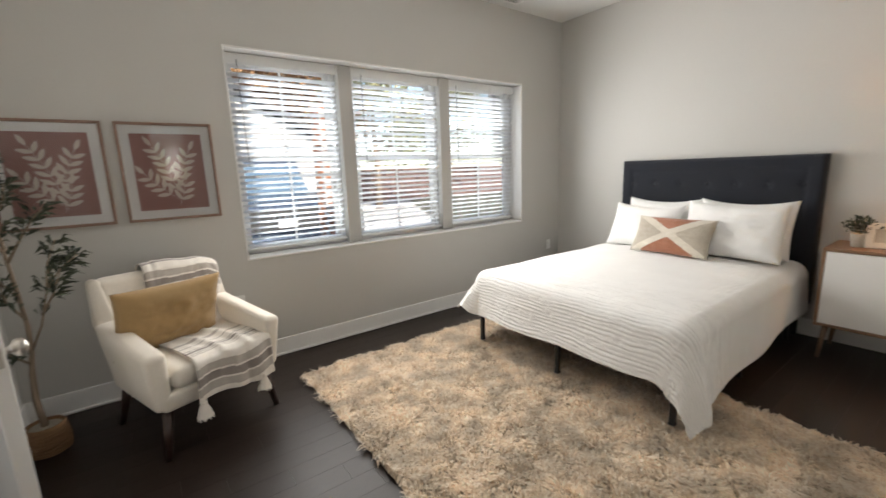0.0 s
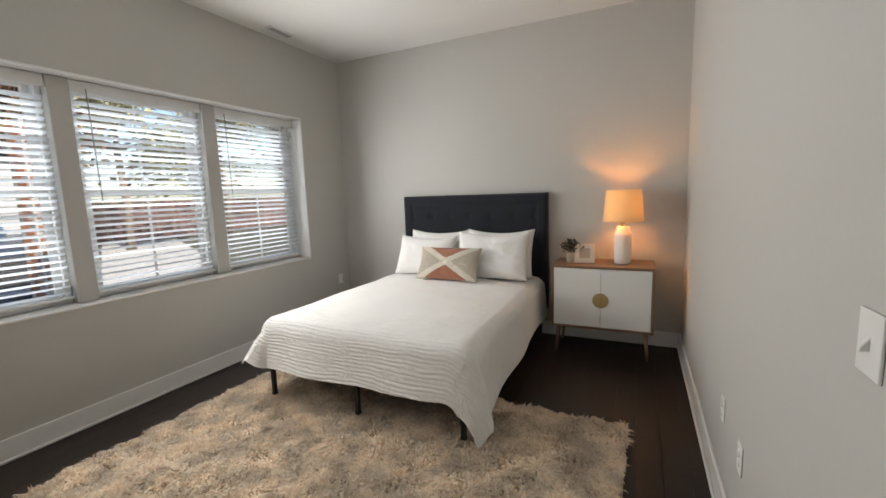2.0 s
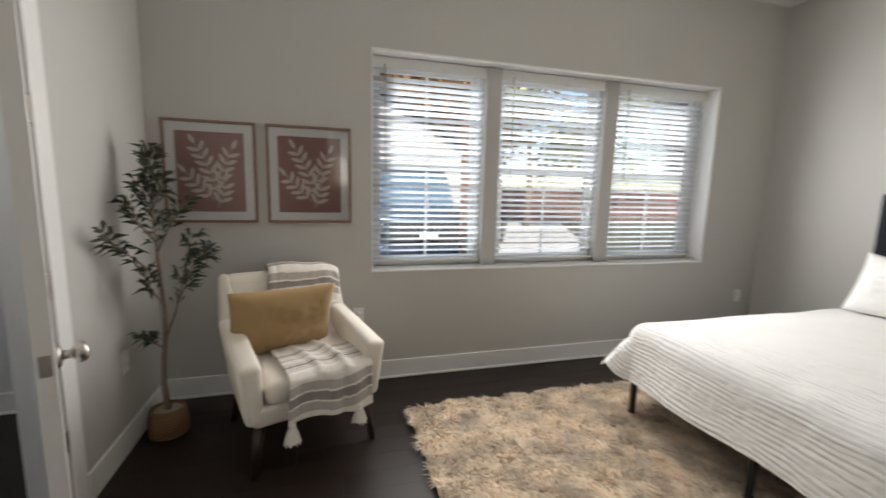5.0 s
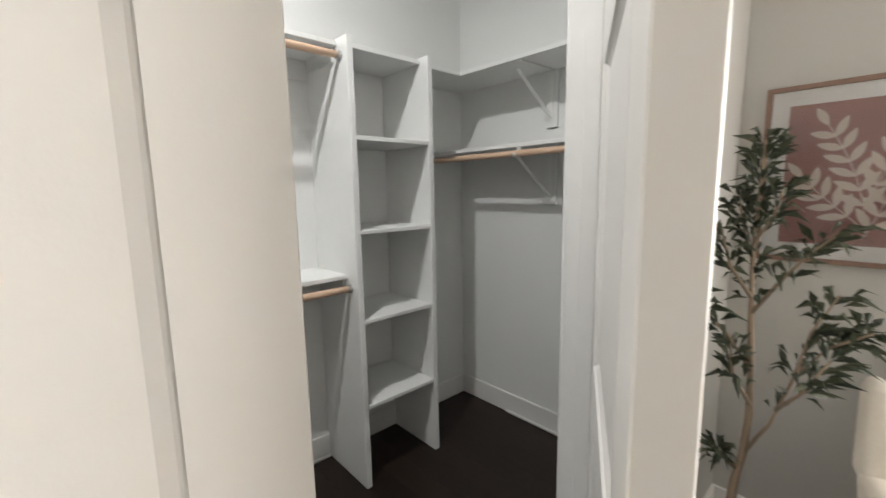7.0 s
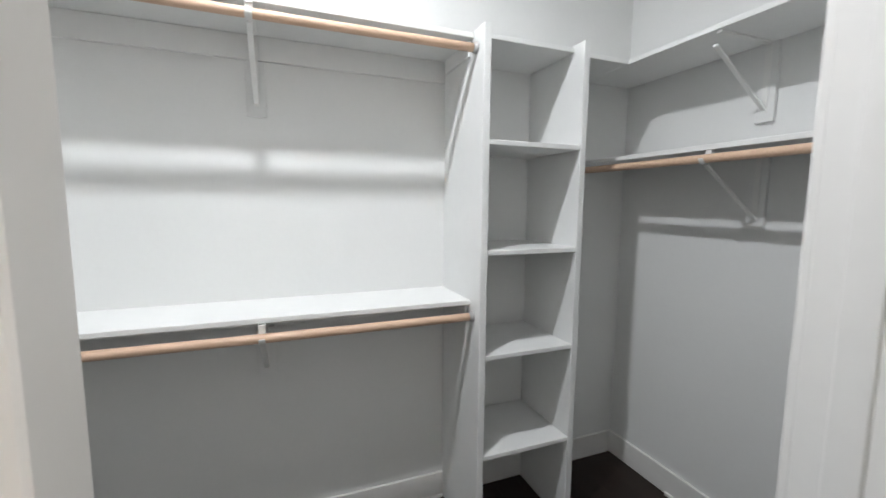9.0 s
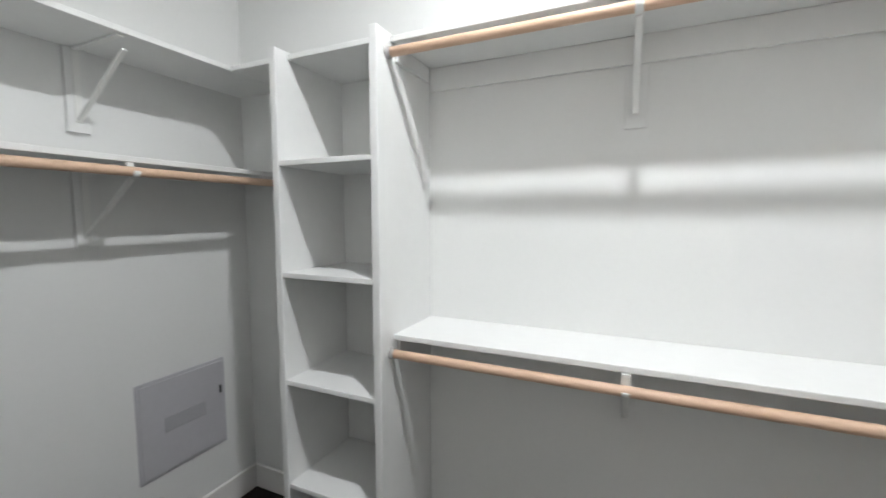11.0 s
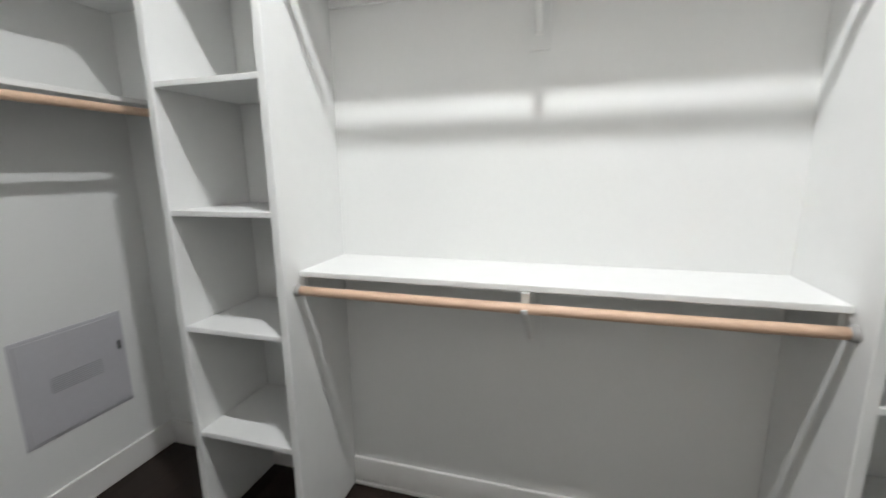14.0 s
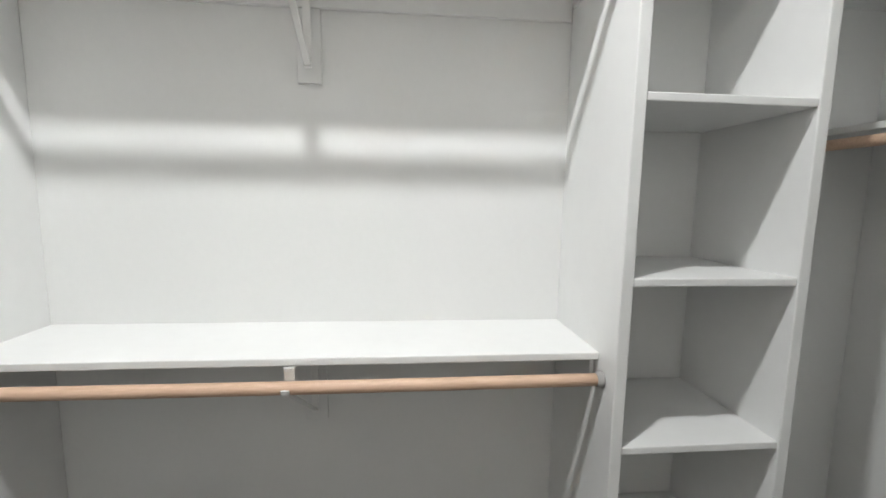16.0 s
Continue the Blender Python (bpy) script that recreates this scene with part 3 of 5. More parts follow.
wall_plate("wall_outlet", "white wall outlet below the window", (1.226, -0.0005, 0.487), 180, "outlet")
wall_plate("wall_outlet", "white wall outlet near the bed corner", (4.735, -0.0005, 0.47), 180, "outlet")
wall_plate("wall_outlet", "white wall outlet on the side wall", (2.892, YS + 0.0005, 0.455), 0, "outlet")
wall_plate("wall_outlet", "white cable plate on the side wall", (2.536, YS + 0.0005, 0.436), 0, "outlet")
wall_plate("wall_outlet", "white wall outlet beside the potted tree", (0.0005, -0.50, 0.47), -90, "outlet")
wall_plate("light_switch", "white toggle light switch by the entry", (1.707, YS + 0.0005, 1.178), 0, "switch")

# ceiling vent
cv = thing("ceiling_vent", "white slotted air vent in the ceiling", "vent", at=(3.905, -0.170, H - 0.0005))
part("frame", join(block((-0.155, -0.055, -0.008), (0.155, -0.040, 0), 0.002), block((-0.155, 0.040, -0.008), (0.155, 0.055, 0), 0.002), block((-0.155, -0.04, -0.008), (-0.135, 0.04, 0), 0.002), block((0.135, -0.04, -0.008), (0.155, 0.04, 0), 0.002)), TRIM, cv)
# dark plate paints the shade of a duct; the ceiling has no hole
part("backing", block((-0.135, -0.04, -0.001), (0.135, 0.04, -0.0003)), SHADOW_GAP, cv, "dark plate in place of the shaded duct")
for k in range(7):
    part("slat", moved(block((-0.135, -0.007, -0.0008), (0.135, 0.007, 0.0008)), Matrix.Translation((0, -0.034 + 0.0113 * k, -0.006)) @ pose(0, 0, 0, 35)), TRIM, cv)

# ---- window blinds ----


def blind(label, x0, x1):
    """A faux-wood blind: head rail with valance, slats, bottom rail, ladder cords and a wand."""
    w = x1 - x0 - 0.012
    b = thing("window_blind", label, "blind", "window blinds", ((x0 + x1) / 2, 0.148, 0))
    top, bot, h = WZ1 - 0.014, WZ0 + 0.068, w / 2
    part("head_rail", block((-h, -0.022, top - 0.045), (h, 0.022, top), 0.002), PLASTIC, b)
    part("valance", hexa([(-h - 0.003, -0.034, top - 0.078), (h + 0.003, -0.034, top - 0.078), (h + 0.003, -0.026, top - 0.078), (-h - 0.003, -0.026, top - 0.078),
                          (-h - 0.003, -0.030, top - 0.002), (h + 0.003, -0.030, top - 0.002), (h + 0.003, -0.024, top - 0.002), (-h - 0.003, -0.024, top - 0.002)], 0.002, 2), PLASTIC, b)
    part("bottom_rail", block((-h + 0.002, -0.024, bot - 0.020), (h - 0.002, 0.024, bot - 0.003), 0.004, 2), PLASTIC, b)
    sl = bmesh.new()
    rows = []
    for k in range(5):
        y = -0.025 + 0.0125 * k
        z = 0.0022 * (1 - (y / 0.025) ** 2)
        rows.append([sl.verts.new((s * (h - 0.004), y, z)) for s in (-1, 1)])
    for a, c in zip(rows, rows[1:]):
        sl.faces.new((a[0], a[1], c[1], c[0]))
    bmesh.ops.solidify(sl, geom=sl.faces[:], thickness=0.0026)
    data = mesh_of("slat", sl, SLAT)
    n = int((top - 0.085 - bot) / 0.0435)
    for k in range(n):
        s = new("slat", data)
        s.parent = b
        s.matrix_basis = pose(random.uniform(-0.001, 0.001), 0, bot + 0.022 + 0.0435 * k, -25 + random.uniform(-0.5, 0.5), random.uniform(-0.10, 0.10), 0)
    for x in (-h * 0.72, 0.0, h * 0.72):
        for y in (-0.0255, 0.0255):
            part("ladder_cord", tube([(x, y, bot - 0.01), (x, y, top - 0.04)], 0.0009, 5), PLASTIC, b)
    part("wand", smooth(tube([(-h + 0.085, -0.040, top - 0.05), (-h + 0.088, -0.041, top - 0.35), (-h + 0.094, -0.040, top - 0.80)], 0.0033, 8)), WAND, b, "grey tilt wand")
    return b


for x0, x1 in BAYS:
    blind("white slatted window blind lowered and tilted open", x0, x1)

# ---- rug ----
RX0, RX1, RY0, RY1 = 1.475, 3.375, -3.275, -0.495
rug = thing("rug", "cream and tan shag area rug on the dark floor", "rug", at=((RX0 + RX1) / 2, (RY0 + RY1) / 2, 0))
rw, rl = (RX1 - RX0) / 2, (RY1 - RY0) / 2
part("backing", block((-rw + 0.02, -rl + 0.02, 0.001), (rw - 0.02, rl - 0.02, 0.012), 0.004), RUG_BACK, rug)
rng = np.random.default_rng(7)
NT = 88000
px, py = rng.uniform(-rw + 0.012, rw - 0.012, NT), rng.uniform(-rl + 0.012, rl - 0.012, NT)
pv, pf = [], []
for i in range(NT):
    x, y = float(px[i]), float(py[i])
    q = noise.noise_vector(Vector((x * 6.5, y * 6.5, 0.3)))
    q2 = noise.noise_vector(Vector((x * 11, y * 11, 4.1)))
    lx, ly = q.x * 1.5 + q2.x * 1.3 + float(rng.normal(0, 0.40)), q.y * 1.5 + q2.y * 1.3 + float(rng.normal(0, 0.40))
    ln = math.hypot(lx, ly) + 1e-6
    tall = 0.045 + 0.014 * q2.z + 0.018 * q.z + float(rng.uniform(-0.012, 0.012))
    lean = min(ln, 1.2) * 0.050
    dx, dy = lx / ln, ly / ln
    wx, wy = -dy * 0.0036, dx * 0.0036
    b0 = len(pv)
    mz = tall * 0.68
    pv += [(x - wx, y - wy, 0.010), (x + wx, y + wy, 0.010), (x + dx * lean * 0.35 + wx * 1.25, y + dy * lean * 0.35 + wy * 1.25, mz), (x + dx * lean * 0.35 - wx * 1.25, y + dy * lean * 0.35 - wy * 1.25, mz),
           (x + dx * lean, y + dy * lean, tall * (1.06 - 0.42 * min(ln, 1.2)))]
    pf += [(b0, b0 + 1, b0 + 2, b0 + 3), (b0 + 3, b0 + 2, b0 + 4)]
me = bpy.data.meshes.new("pile")
me.from_pydata(pv, [], pf)
me.materials.append(RUG_PILE)
pile = new("pile", me)
pile.parent = rug
tagged(pile, "long tangled shag yarn", kind="stuff")

# ---- bed ----
BX0, BX1, BY0, BY1 = 2.83, 4.80, -2.42, -0.90
bed = thing("bed", "bed with black metal legs and a dark tufted headboard", "bed", at=((BX0 + BX1) / 2, (BY0 + BY1) / 2, 0))


def local(p):
    return (p[0] - (BX0 + BX1) / 2, p[1] - (BY0 + BY1) / 2, p[2])


part("bed_base", block(local((BX0 + 0.02, BY0 + 0.02, 0.27)), local((BX1, BY1 - 0.02, 0.36)), 0.01), BLACK_METAL, bed, "black metal bed base")
part("mattress", block(local((BX0 + 0.03, BY0 + 0.02, 0.36)), local((BX1, BY1 - 0.02, 0.585)), 0.05, 4), PILLOW, bed, "white mattress")
for x in (2.83, 3.75, 4.70):
    for y in (-2.405, -1.655, -0.907):
        part("leg", join(block(local((x - 0.014, y - 0.014, 0.048 if x < 3.4 else 0.006)), local((x + 0.014, y + 0.014, 0.28)), 0.002), block(local((x - 0.017, y - 0.017, 0.044 if x < 3.4 else 0.001)), local((x + 0.017, y + 0.017, 0.056 if x < 3.4 else 0.013)), 0.002)), BLACK_METAL, bed)

# headboard: bordered panel with two rows of buttons
hx0, hx1, hy0, hy1, hz = 4.815, 4.905, -2.49, -0.895, 1.437
hb = bmesh.new()
nu, nv = 96, 66
buttons = [(hy0 + (hy1 - hy0) * (i + 0.5) / 7, z) for z in (1.02, 1.21) for i in range(7)]
grid = []
for j in range(nv + 1):
    row = []
    for i in range(nu + 1):
        y, z = hy0 + (hy1 - hy0) * i / nu, 0.28 + (hz - 0.28) * j / nv
        edge = min(y - hy0, hy1 - y, hz - z)
        d = 0.0
        if edge < 0.018:
            d = 0.018 - math.sqrt(max(0, 0.018 ** 2 - (0.018 - edge) ** 2))
        d += 0.012 * math.exp(-((edge - 0.105) / 0.012) ** 2)
        if edge > 0.11:
            d += 0.004
            for by, bz in buttons:
                r2 = (y - by) ** 2 + (z - bz) ** 2
                d += 0.013 * math.exp(-r2 / 0.0009) + 0.004 * math.exp(-r2 / 0.006)
        row.append(hb.verts.new(local((hx0 + d, y, z))))
    grid.append(row)
for a, b in zip(grid, grid[1:]):
    for i in range(nu):
        hb.faces.new((a[i], a[i + 1], b[i + 1], b[i]))
rim = [e for e in hb.edges if e.is_boundary]
ext = bmesh.ops.extrude_edge_only(hb, edges=rim)
for v in ext["geom"]:
    if isinstance(v, bmesh.types.BMVert):
        v.co.x = local((hx1, 0, 0))[0]
bmesh.ops.holes_fill(hb, edges=[e for e in hb.edges if e.is_boundary])
head = part("headboard", smooth(hb), NAVY, bed, "near-black upholstered tufted headboard")
for by, bz in buttons:
    part("button", smooth(moved(lathe([(0.0, 0), (0.012, 0.001), (0.013, 0.004), (0.008, 0.009), (0.0, 0.010)], 14, False), Matrix.Translation(local((hx0 + 0.019, by, bz))) @ pose(0, 0, 0, 0, -90, 0))), NAVY, head)
for y in (-2.40, -0.985):
    part("headboard_leg", block(local((4.85, y - 0.03, 0.001)), local((4.88, y + 0.03, 0.30)), 0.003), BLACK_METAL, bed)


# coverlet: a sheet laid over the mattress that hangs down on three sides
def coverlet():
    cx0, cx1, cy0, cy1, zt, R = 2.895, 4.76, -2.375, -0.925, 0.616, 0.105
    front, sy0, sy1 = 0.405, 0.53, 0.43
    us = [cx0 - front + (cx1 - cx0 + front) * k / 560 for k in range(561)]
    vs = [cy0 - sy0 + (cy1 - cy0 + sy0 + sy1) * k / 230 for k in range(231)]
    bm = bmesh.new()
    rows = []
    for p in us:
        row = []
        for q in vs:
            ax, ay = max(p, cx0), min(max(q, cy0), cy1)
            dx, dy = p - ax, q - ay
            # the side hem rises slightly towards the head
            k = 1.0
            if dy < 0 and p > cx0:
                k = 1 - 0.20 * (p - cx0) / (cx1 - cx0)
            # the foot hem hangs lower near one corner
            if dx < 0:
                dx *= 1 + 0.14 * max(0, min(1, (cy0 + 0.05 - q) / 0.10))
            d = math.hypot(dx, dy * k)
            if dx and dy:
                d *= 1 - (0.08 if dy < 0 else 0.27) * math.sin(2 * math.atan2(abs(dy * k), abs(dx))) ** 2
            # uneven crinkled ribs that break off and run into each other
            phase = p * 2 * math.pi / 0.0255 + 5.0 * noise.noise((p * 4, q * 1.6, 9.0)) + 2.2 * noise.noise((p * 14, q * 8, 2.0))
            broken = max(0.0, 0.62 + 1.5 * noise.noise((p * 26, q * 6.5, 6.0)))
            rib = (1.5 * abs(math.sin(phase / 2)) - 0.9) * broken + 0.8 * noise.noise((p * 11, q * 30, 8.0)) + 0.5 * noise.noise((p * 45, q * 24, 3.0))
            strength = 0.0062 if p < cx0 + 0.12 else 0.0062 * max(0.10, 1 - (p - cx0 - 0.12) / 0.42)
            puff = 0.010 * noise.noise((p * 2.3, q * 2.3, 1.0)) + 0.0035 * noise.noise((p * 8, q * 8, 3.0)) + 0.0008 * noise.noise((p * 26, q * 26, 5.0))
            if d < 1e-6:
                crown = 0.042 * min(1, max(0, (p - cx0) / 0.40)) ** 0.8 * math.sin(math.pi * min(1, max(0, (q - cy0) / (cy1 - cy0)))) ** 0.7
                row.append(bm.verts.new(local((p, q, zt + puff + crown + rib * strength * 0.6))))
                continue
            dd = math.hypot(dx, dy * k)
            ux, uy = dx / dd, dy * k / dd
            if d < R * math.pi / 2:
                hor, drop = R * math.sin(d / R), R * (1 - math.cos(d / R))
                nz = math.cos(d / R)
            else:
                e = d - R * math.pi / 2
                fl = 0.16 + 0.05 * noise.noise((p * 3, q * 3, 7)) - (0.09 * min(1, abs(uy) * 1.6) if uy < 0 else 0) + (0.44 * min(1, uy * 2.2) if uy > 0 else 0) * max(0.0, 1 - max(0, p - cx0) / 0.9)
                hor, drop, nz = R + e * fl, R + e * math.sqrt(1 - fl * fl), 0.1
            # folds run down the hanging parts and gather at the corners
            fold = drop * (0.045 * math.sin(q * 9 + 1.3) * abs(ux) + 0.03 * math.sin(p * 7) * abs(uy))
            if abs(ux) > 0.15 and abs(uy) > 0.15:
                fold += drop * (0.09 if uy < 0 else 0.02) * math.sin(2 * math.atan2(abs(uy), abs(ux))) ** 2
            # a slack lobe beside the hanging corner
            if uy < 0:
                turn = math.degrees(math.atan2(abs(uy), abs(ux))) - 72 + max(0, p - cx0) * 170
                fold += drop * 0.15 * math.exp(-(turn / 17) ** 2)
            hor += fold + rib * strength * (1 - nz) + 0.5 * puff
            z = zt - drop + (puff + rib * strength * 0.6) * nz
            row.append(bm.verts.new(local((ax + ux * hor, ay + uy * hor, max(z, 0.055)))))
        rows.append(row)
    for a, b in zip(rows, rows[1:]):
        for i in range(len(vs) - 1):
            bm.faces.new((a[i], a[i + 1], b[i + 1], b[i]))
    return smooth(bm)


ob = tagged(new("coverlet", mesh_of("coverlet", coverlet(), COVER)), "white ribbed gauze coverlet draped over the bed", "bedspread")
ob.location = bed.location
so = ob.modifiers.new("thick", "SOLIDIFY")
so.thickness, so.offset = 0.006, -1


def cushion(w, h, d, seed, pattern=None, n=34, sag=0.0):
    """A stuffed cushion in its own x-z plane, thickest in the middle, with pulled-in sides, ears at the corners and creases."""
    bm = bmesh.new()
    sides = []
    for s in (-1, 1):
        g = []
        for j in range(n + 1):
            row = []
            for i in range(n + 1):
                u, v = 2 * i / n - 1, 2 * j / n - 1
                t = (max(0, 1 - abs(u) ** 3.2) * max(0, 1 - abs(v) ** 3.2)) ** 0.55
                x = w / 2 * u * (1 - 0.055 * (1 - v * v))
                z = h / 2 * v * (1 - 0.07 * (1 - u * u)) - sag * h * (1 - u * u) * max(0, v) * 0.12
                wr = 0.018 * d / 0.15 * noise.noise((u * 2.2 + seed, v * 2.2, s)) + 0.008 * noise.noise((u * 6, v * 6 + seed, s))
                row.append(bm.verts.new((x, s * (d / 2 * t + wr * t), z)))
            g.append(row)
        sides.append(g)
    for k, g in enumerate(sides):
        for j in range(n):
            for i in range(n):
                f = bm.faces.new((g[j][i], g[j][i + 1], g[j + 1][i + 1], g[j + 1][i]))
                f.smooth = True
                if pattern:
                    f.material_index = pattern(2 * (i + 0.5) / n - 1, 2 * (j + 0.5) / n - 1)
    bmesh.ops.remove_doubles(bm, verts=bm.verts, dist=0.0008)
    return bm


def pillow(label, at, turn, lean, w, h, d, seed):
    ob = tagged(new("pillow", mesh_of("pillow", cushion(w, h, d, seed, sag=0.5), PILLOW)), label, "pillow", "bed pillows")
    ob.matrix_world = Matrix.Translation(at) @ pose(0, 0, 0, 0, 0, turn) @ pose(0, 0, 0, lean)
    return ob


# local y turned towards the foot of the bed
pillow("white cotton pillow leaning on the headboard", (4.62, -1.41, 0.868), 90, 19, 0.68, 0.47, 0.17, 1)
pillow("white cotton pillow leaning on the headboard", (4.63, -2.06, 0.87), 92, 20, 0.68, 0.48, 0.17, 2)
pillow("white cotton pillow in front of another pillow", (4.47, -1.33, 0.845), 86, 24, 0.66, 0.43, 0.16, 3)
pillow("white cotton pillow in front of another pillow", (4.46, -2.045, 0.868), 93, 21, 0.70, 0.47, 0.18, 4)


def crossed(u, v):
    a, b = abs(u) * 1.15, abs(v)
    if abs(a - b) < 0.20 and abs(u) < 0.95:
        return 2
    return 0 if b > a and abs(u) < 0.72 else 1


lb = tagged(new("lumbar_pillow", mesh_of("lumbar_pillow", cushion(0.63, 0.33, 0.14, 9, crossed, 60), RUST, SAND, CREAM)), "sand and rust lumbar pillow with a cream woven cross", "pillow")
lb.matrix_world = Matrix.Translation((4.255, -1.685, 0.806)) @ pose(0, 0, 0, 0, 0, 89) @ pose(0, 0, 0, 28)

# ---- cabinet beside the bed ----
KX0, KX1, KY0, KY1, KZ0, KZ1 = 4.455, 4.885, -3.425, -2.600, 0.245, 0.800
cab = thing("nightstand", "walnut nightstand with two white doors and round brass pull", "nightstand", at=((KX0 + KX1) / 2, (KY0 + KY1) / 2, 0))


def kl(p):
    return (p[0] - (KX0 + KX1) / 2, p[1] - (KY0 + KY1) / 2, p[2])


part("cabinet_top", block(kl((KX0 - 0.004, KY0, KZ1 - 0.022)), kl((KX1, KY1, KZ1)), 0.003, 2), WALNUT, cab)
for y in (KY0, KY1 - 0.02):
    part("side_panel", block(kl((KX0 - 0.004, y, KZ0)), kl((KX1, y + 0.02, KZ1 - 0.0225)), 0.002), WALNUT, cab)
part("bottom_panel", block(kl((KX0 - 0.004, KY0 + 0.0205, KZ0)), kl((KX1, KY1 - 0.0205, KZ0 + 0.02)), 0.002), WALNUT, cab)
part("back_panel", block(kl((KX1 - 0.012, KY0 + 0.0205, KZ0 + 0.0205)), kl((KX1 - 0.002, KY1 - 0.0205, KZ1 - 0.0225))), WALNUT, cab)
ym = (KY0 + KY1) / 2
for a, b, s in ((KY0 + 0.022, ym - 0.0015, -1), (ym + 0.0015, KY1 - 0.022, 1)):
    dr = part("cabinet_door", block(kl((KX0, a, KZ0 + 0.022)), kl((KX0 + 0.018, b, KZ1 - 0.0245)), 0.002, 2), LACQUER, cab, "white lacquered door")
    half = bmesh.new()
    arc = [math.pi * k / 24 for k in range(25)]
    ra, rb = ([half.verts.new(kl((xx, ym + s * 0.002 + s * 0.064 * math.sin(t), 0.505 + 0.064 * math.cos(t)))) for t in arc] for xx in (KX0 - 0.008, KX0 - 0.0005))
    half.faces.new(ra)
    half.faces.new(rb[::-1])
    for k in range(25):
        half.faces.new((ra[k], ra[(k + 1) % 25], rb[(k + 1) % 25], rb[k]))
    part("brass_pull", half, BRASS, dr, "half-round brushed brass pull")
for x, y in ((KX0 + 0.05, KY0 + 0.06), (KX0 + 0.05, KY1 - 0.06), (KX1 - 0.06, KY0 + 0.06), (KX1 - 0.06, KY1 - 0.06)):
    sx, sy = (-0.02 if x < 4.6 else 0.015), (-0.02 if y < ym else 0.02)
    part("leg", smooth(tube([kl((x, y, KZ0)), kl((x + sx, y + sy, 0.001))], [0.019, 0.011], 14)), WALNUT, cab)

# lamp
lp = thing("table_lamp", "white textured ceramic table lamp with a lit linen shade", "lamp", at=(4.66, -3.17, KZ1 + 0.0005))
prof = [(0.05, 0.0), (0.062, 0.004), (0.068, 0.018)] + [(0.0705 if k % 2 else 0.0675, 0.03 + 0.0115 * k) for k in range(20)] + [(0.066, 0.265), (0.058, 0.285), (0.052, 0.292), (0.052, 0.318), (0.045, 0.325), (0.012, 0.326)]
body = bmesh.new()
rings = []
ns = 48
for k, (r, z) in enumerate(prof):
    rings.append([body.verts.new(((r + (0.0022 if (i // 2 + k // 2) % 2 and 0.03 < z < 0.26 else 0)) * math.cos(6.28318 * i / ns), (r + (0.0022 if (i // 2 + k // 2) % 2 and 0.03 < z < 0.26 else 0)) * math.sin(6.28318 * i / ns), z)) for i in range(ns)])
for lo, hi in zip(rings, rings[1:]):
    for i in range(ns):
        body.faces.new((lo[i], lo[(i + 1) % ns], hi[(i + 1) % ns], hi[i]))
body.faces.new(rings[0][::-1])
body.faces.new(rings[-1])
part("lamp_body", smooth(body), CERAMIC, lp)
part("neck", smooth(lathe([(0.012, 0.327), (0.012, 0.345), (0.017, 0.350), (0.017, 0.400), (0.010, 0.405)], 16)), BRASS, lp, "brass lamp neck")
sh = lathe([(0.163, 0.372), (0.1625, 0.375), (0.1415, 0.632), (0.141, 0.635)], 48, False)
shd = part("lamp_shade", smooth(sh), SHADE, lp, "off-white linen drum shade glowing warm")
for r, z in ((0.163, 0.372), (0.141, 0.635)):
    part("shade_ring", smooth(tube([(r * math.cos(6.28318 * k / 40), r * math.sin(6.28318 * k / 40), z) for k in range(41)], 0.0022, 6)), SHADE, shd)

# small pot plant and photo frame
pp = thing("potted_plant", "small green plant in a beige pot", "plant", at=(4.63, -2.745, KZ1 + 0.0005))
part("pot", smooth(lathe([(0.034, 0), (0.038, 0.004), (0.046, 0.085), (0.047, 0.09), (0.043, 0.09), (0.042, 0.08), (0.0, 0.08)], 28, False)), SAND, pp, "beige pot")


def blades(pts, size, material_name, rngseed, droop=0.0):
    """Loose pointed leaves: a root, a way and a length each; droop bends the tip down."""
    r = random.Random(rngseed)
    vv, ff = [], []
    for p, d, s in pts:
        d = d.normalized()
        u = d.orthogonal().normalized()
        u = (Matrix.Rotation(r.uniform(0, 6.28), 3, d) @ u) * s * size
        n = d.cross(u).normalized() * s * 0.08
        b = len(vv)
        vv += [p, p + d * s * 0.45 + u + n, p + d * s + n * r.uniform(-2, 1) - Vector((0, 0, droop * s * r.uniform(0.3, 1.2))), p + d * s * 0.45 - u + n, p + d * s * 0.5 - n * 0.4]
        ff += [(b, b + 1, b + 4), (b + 1, b + 2, b + 4), (b + 2, b + 3, b + 4), (b + 3, b, b + 4)]
    me = bpy.data.meshes.new("leaves")
    me.from_pydata([tuple(v) for v in vv], [], ff)
    me.materials.append(material_name)
    return me


r = random.Random(4)
pts = []
for k in range(150):
    a, e = r.uniform(0, 6.28), r.uniform(0.25, 1.45)
    d = Vector((math.cos(a) * math.cos(e), math.sin(a) * math.cos(e), math.sin(e)))
    pts.append((Vector((0, 0, 0.085)) + d * r.uniform(0.03, 0.11), (d + Vector((r.uniform(-.5, .5), r.uniform(-.5, .5), r.uniform(-.2, .5)))), r.uniform(0.022, 0.04)))
lv = new("foliage", blades(pts, 0.32, OLIVE, 5))
lv.parent = pp
tagged(lv, "dark green small leaves", kind="stuff")
for k in range(7):
    a = 0.9 * k
    part("stem", tube([(0, 0, 0.078), (0.03 * math.cos(a), 0.03 * math.sin(a), 0.13), (0.06 * math.cos(a), 0.06 * math.sin(a), 0.175)], 0.0016, 5), BARK, pp)

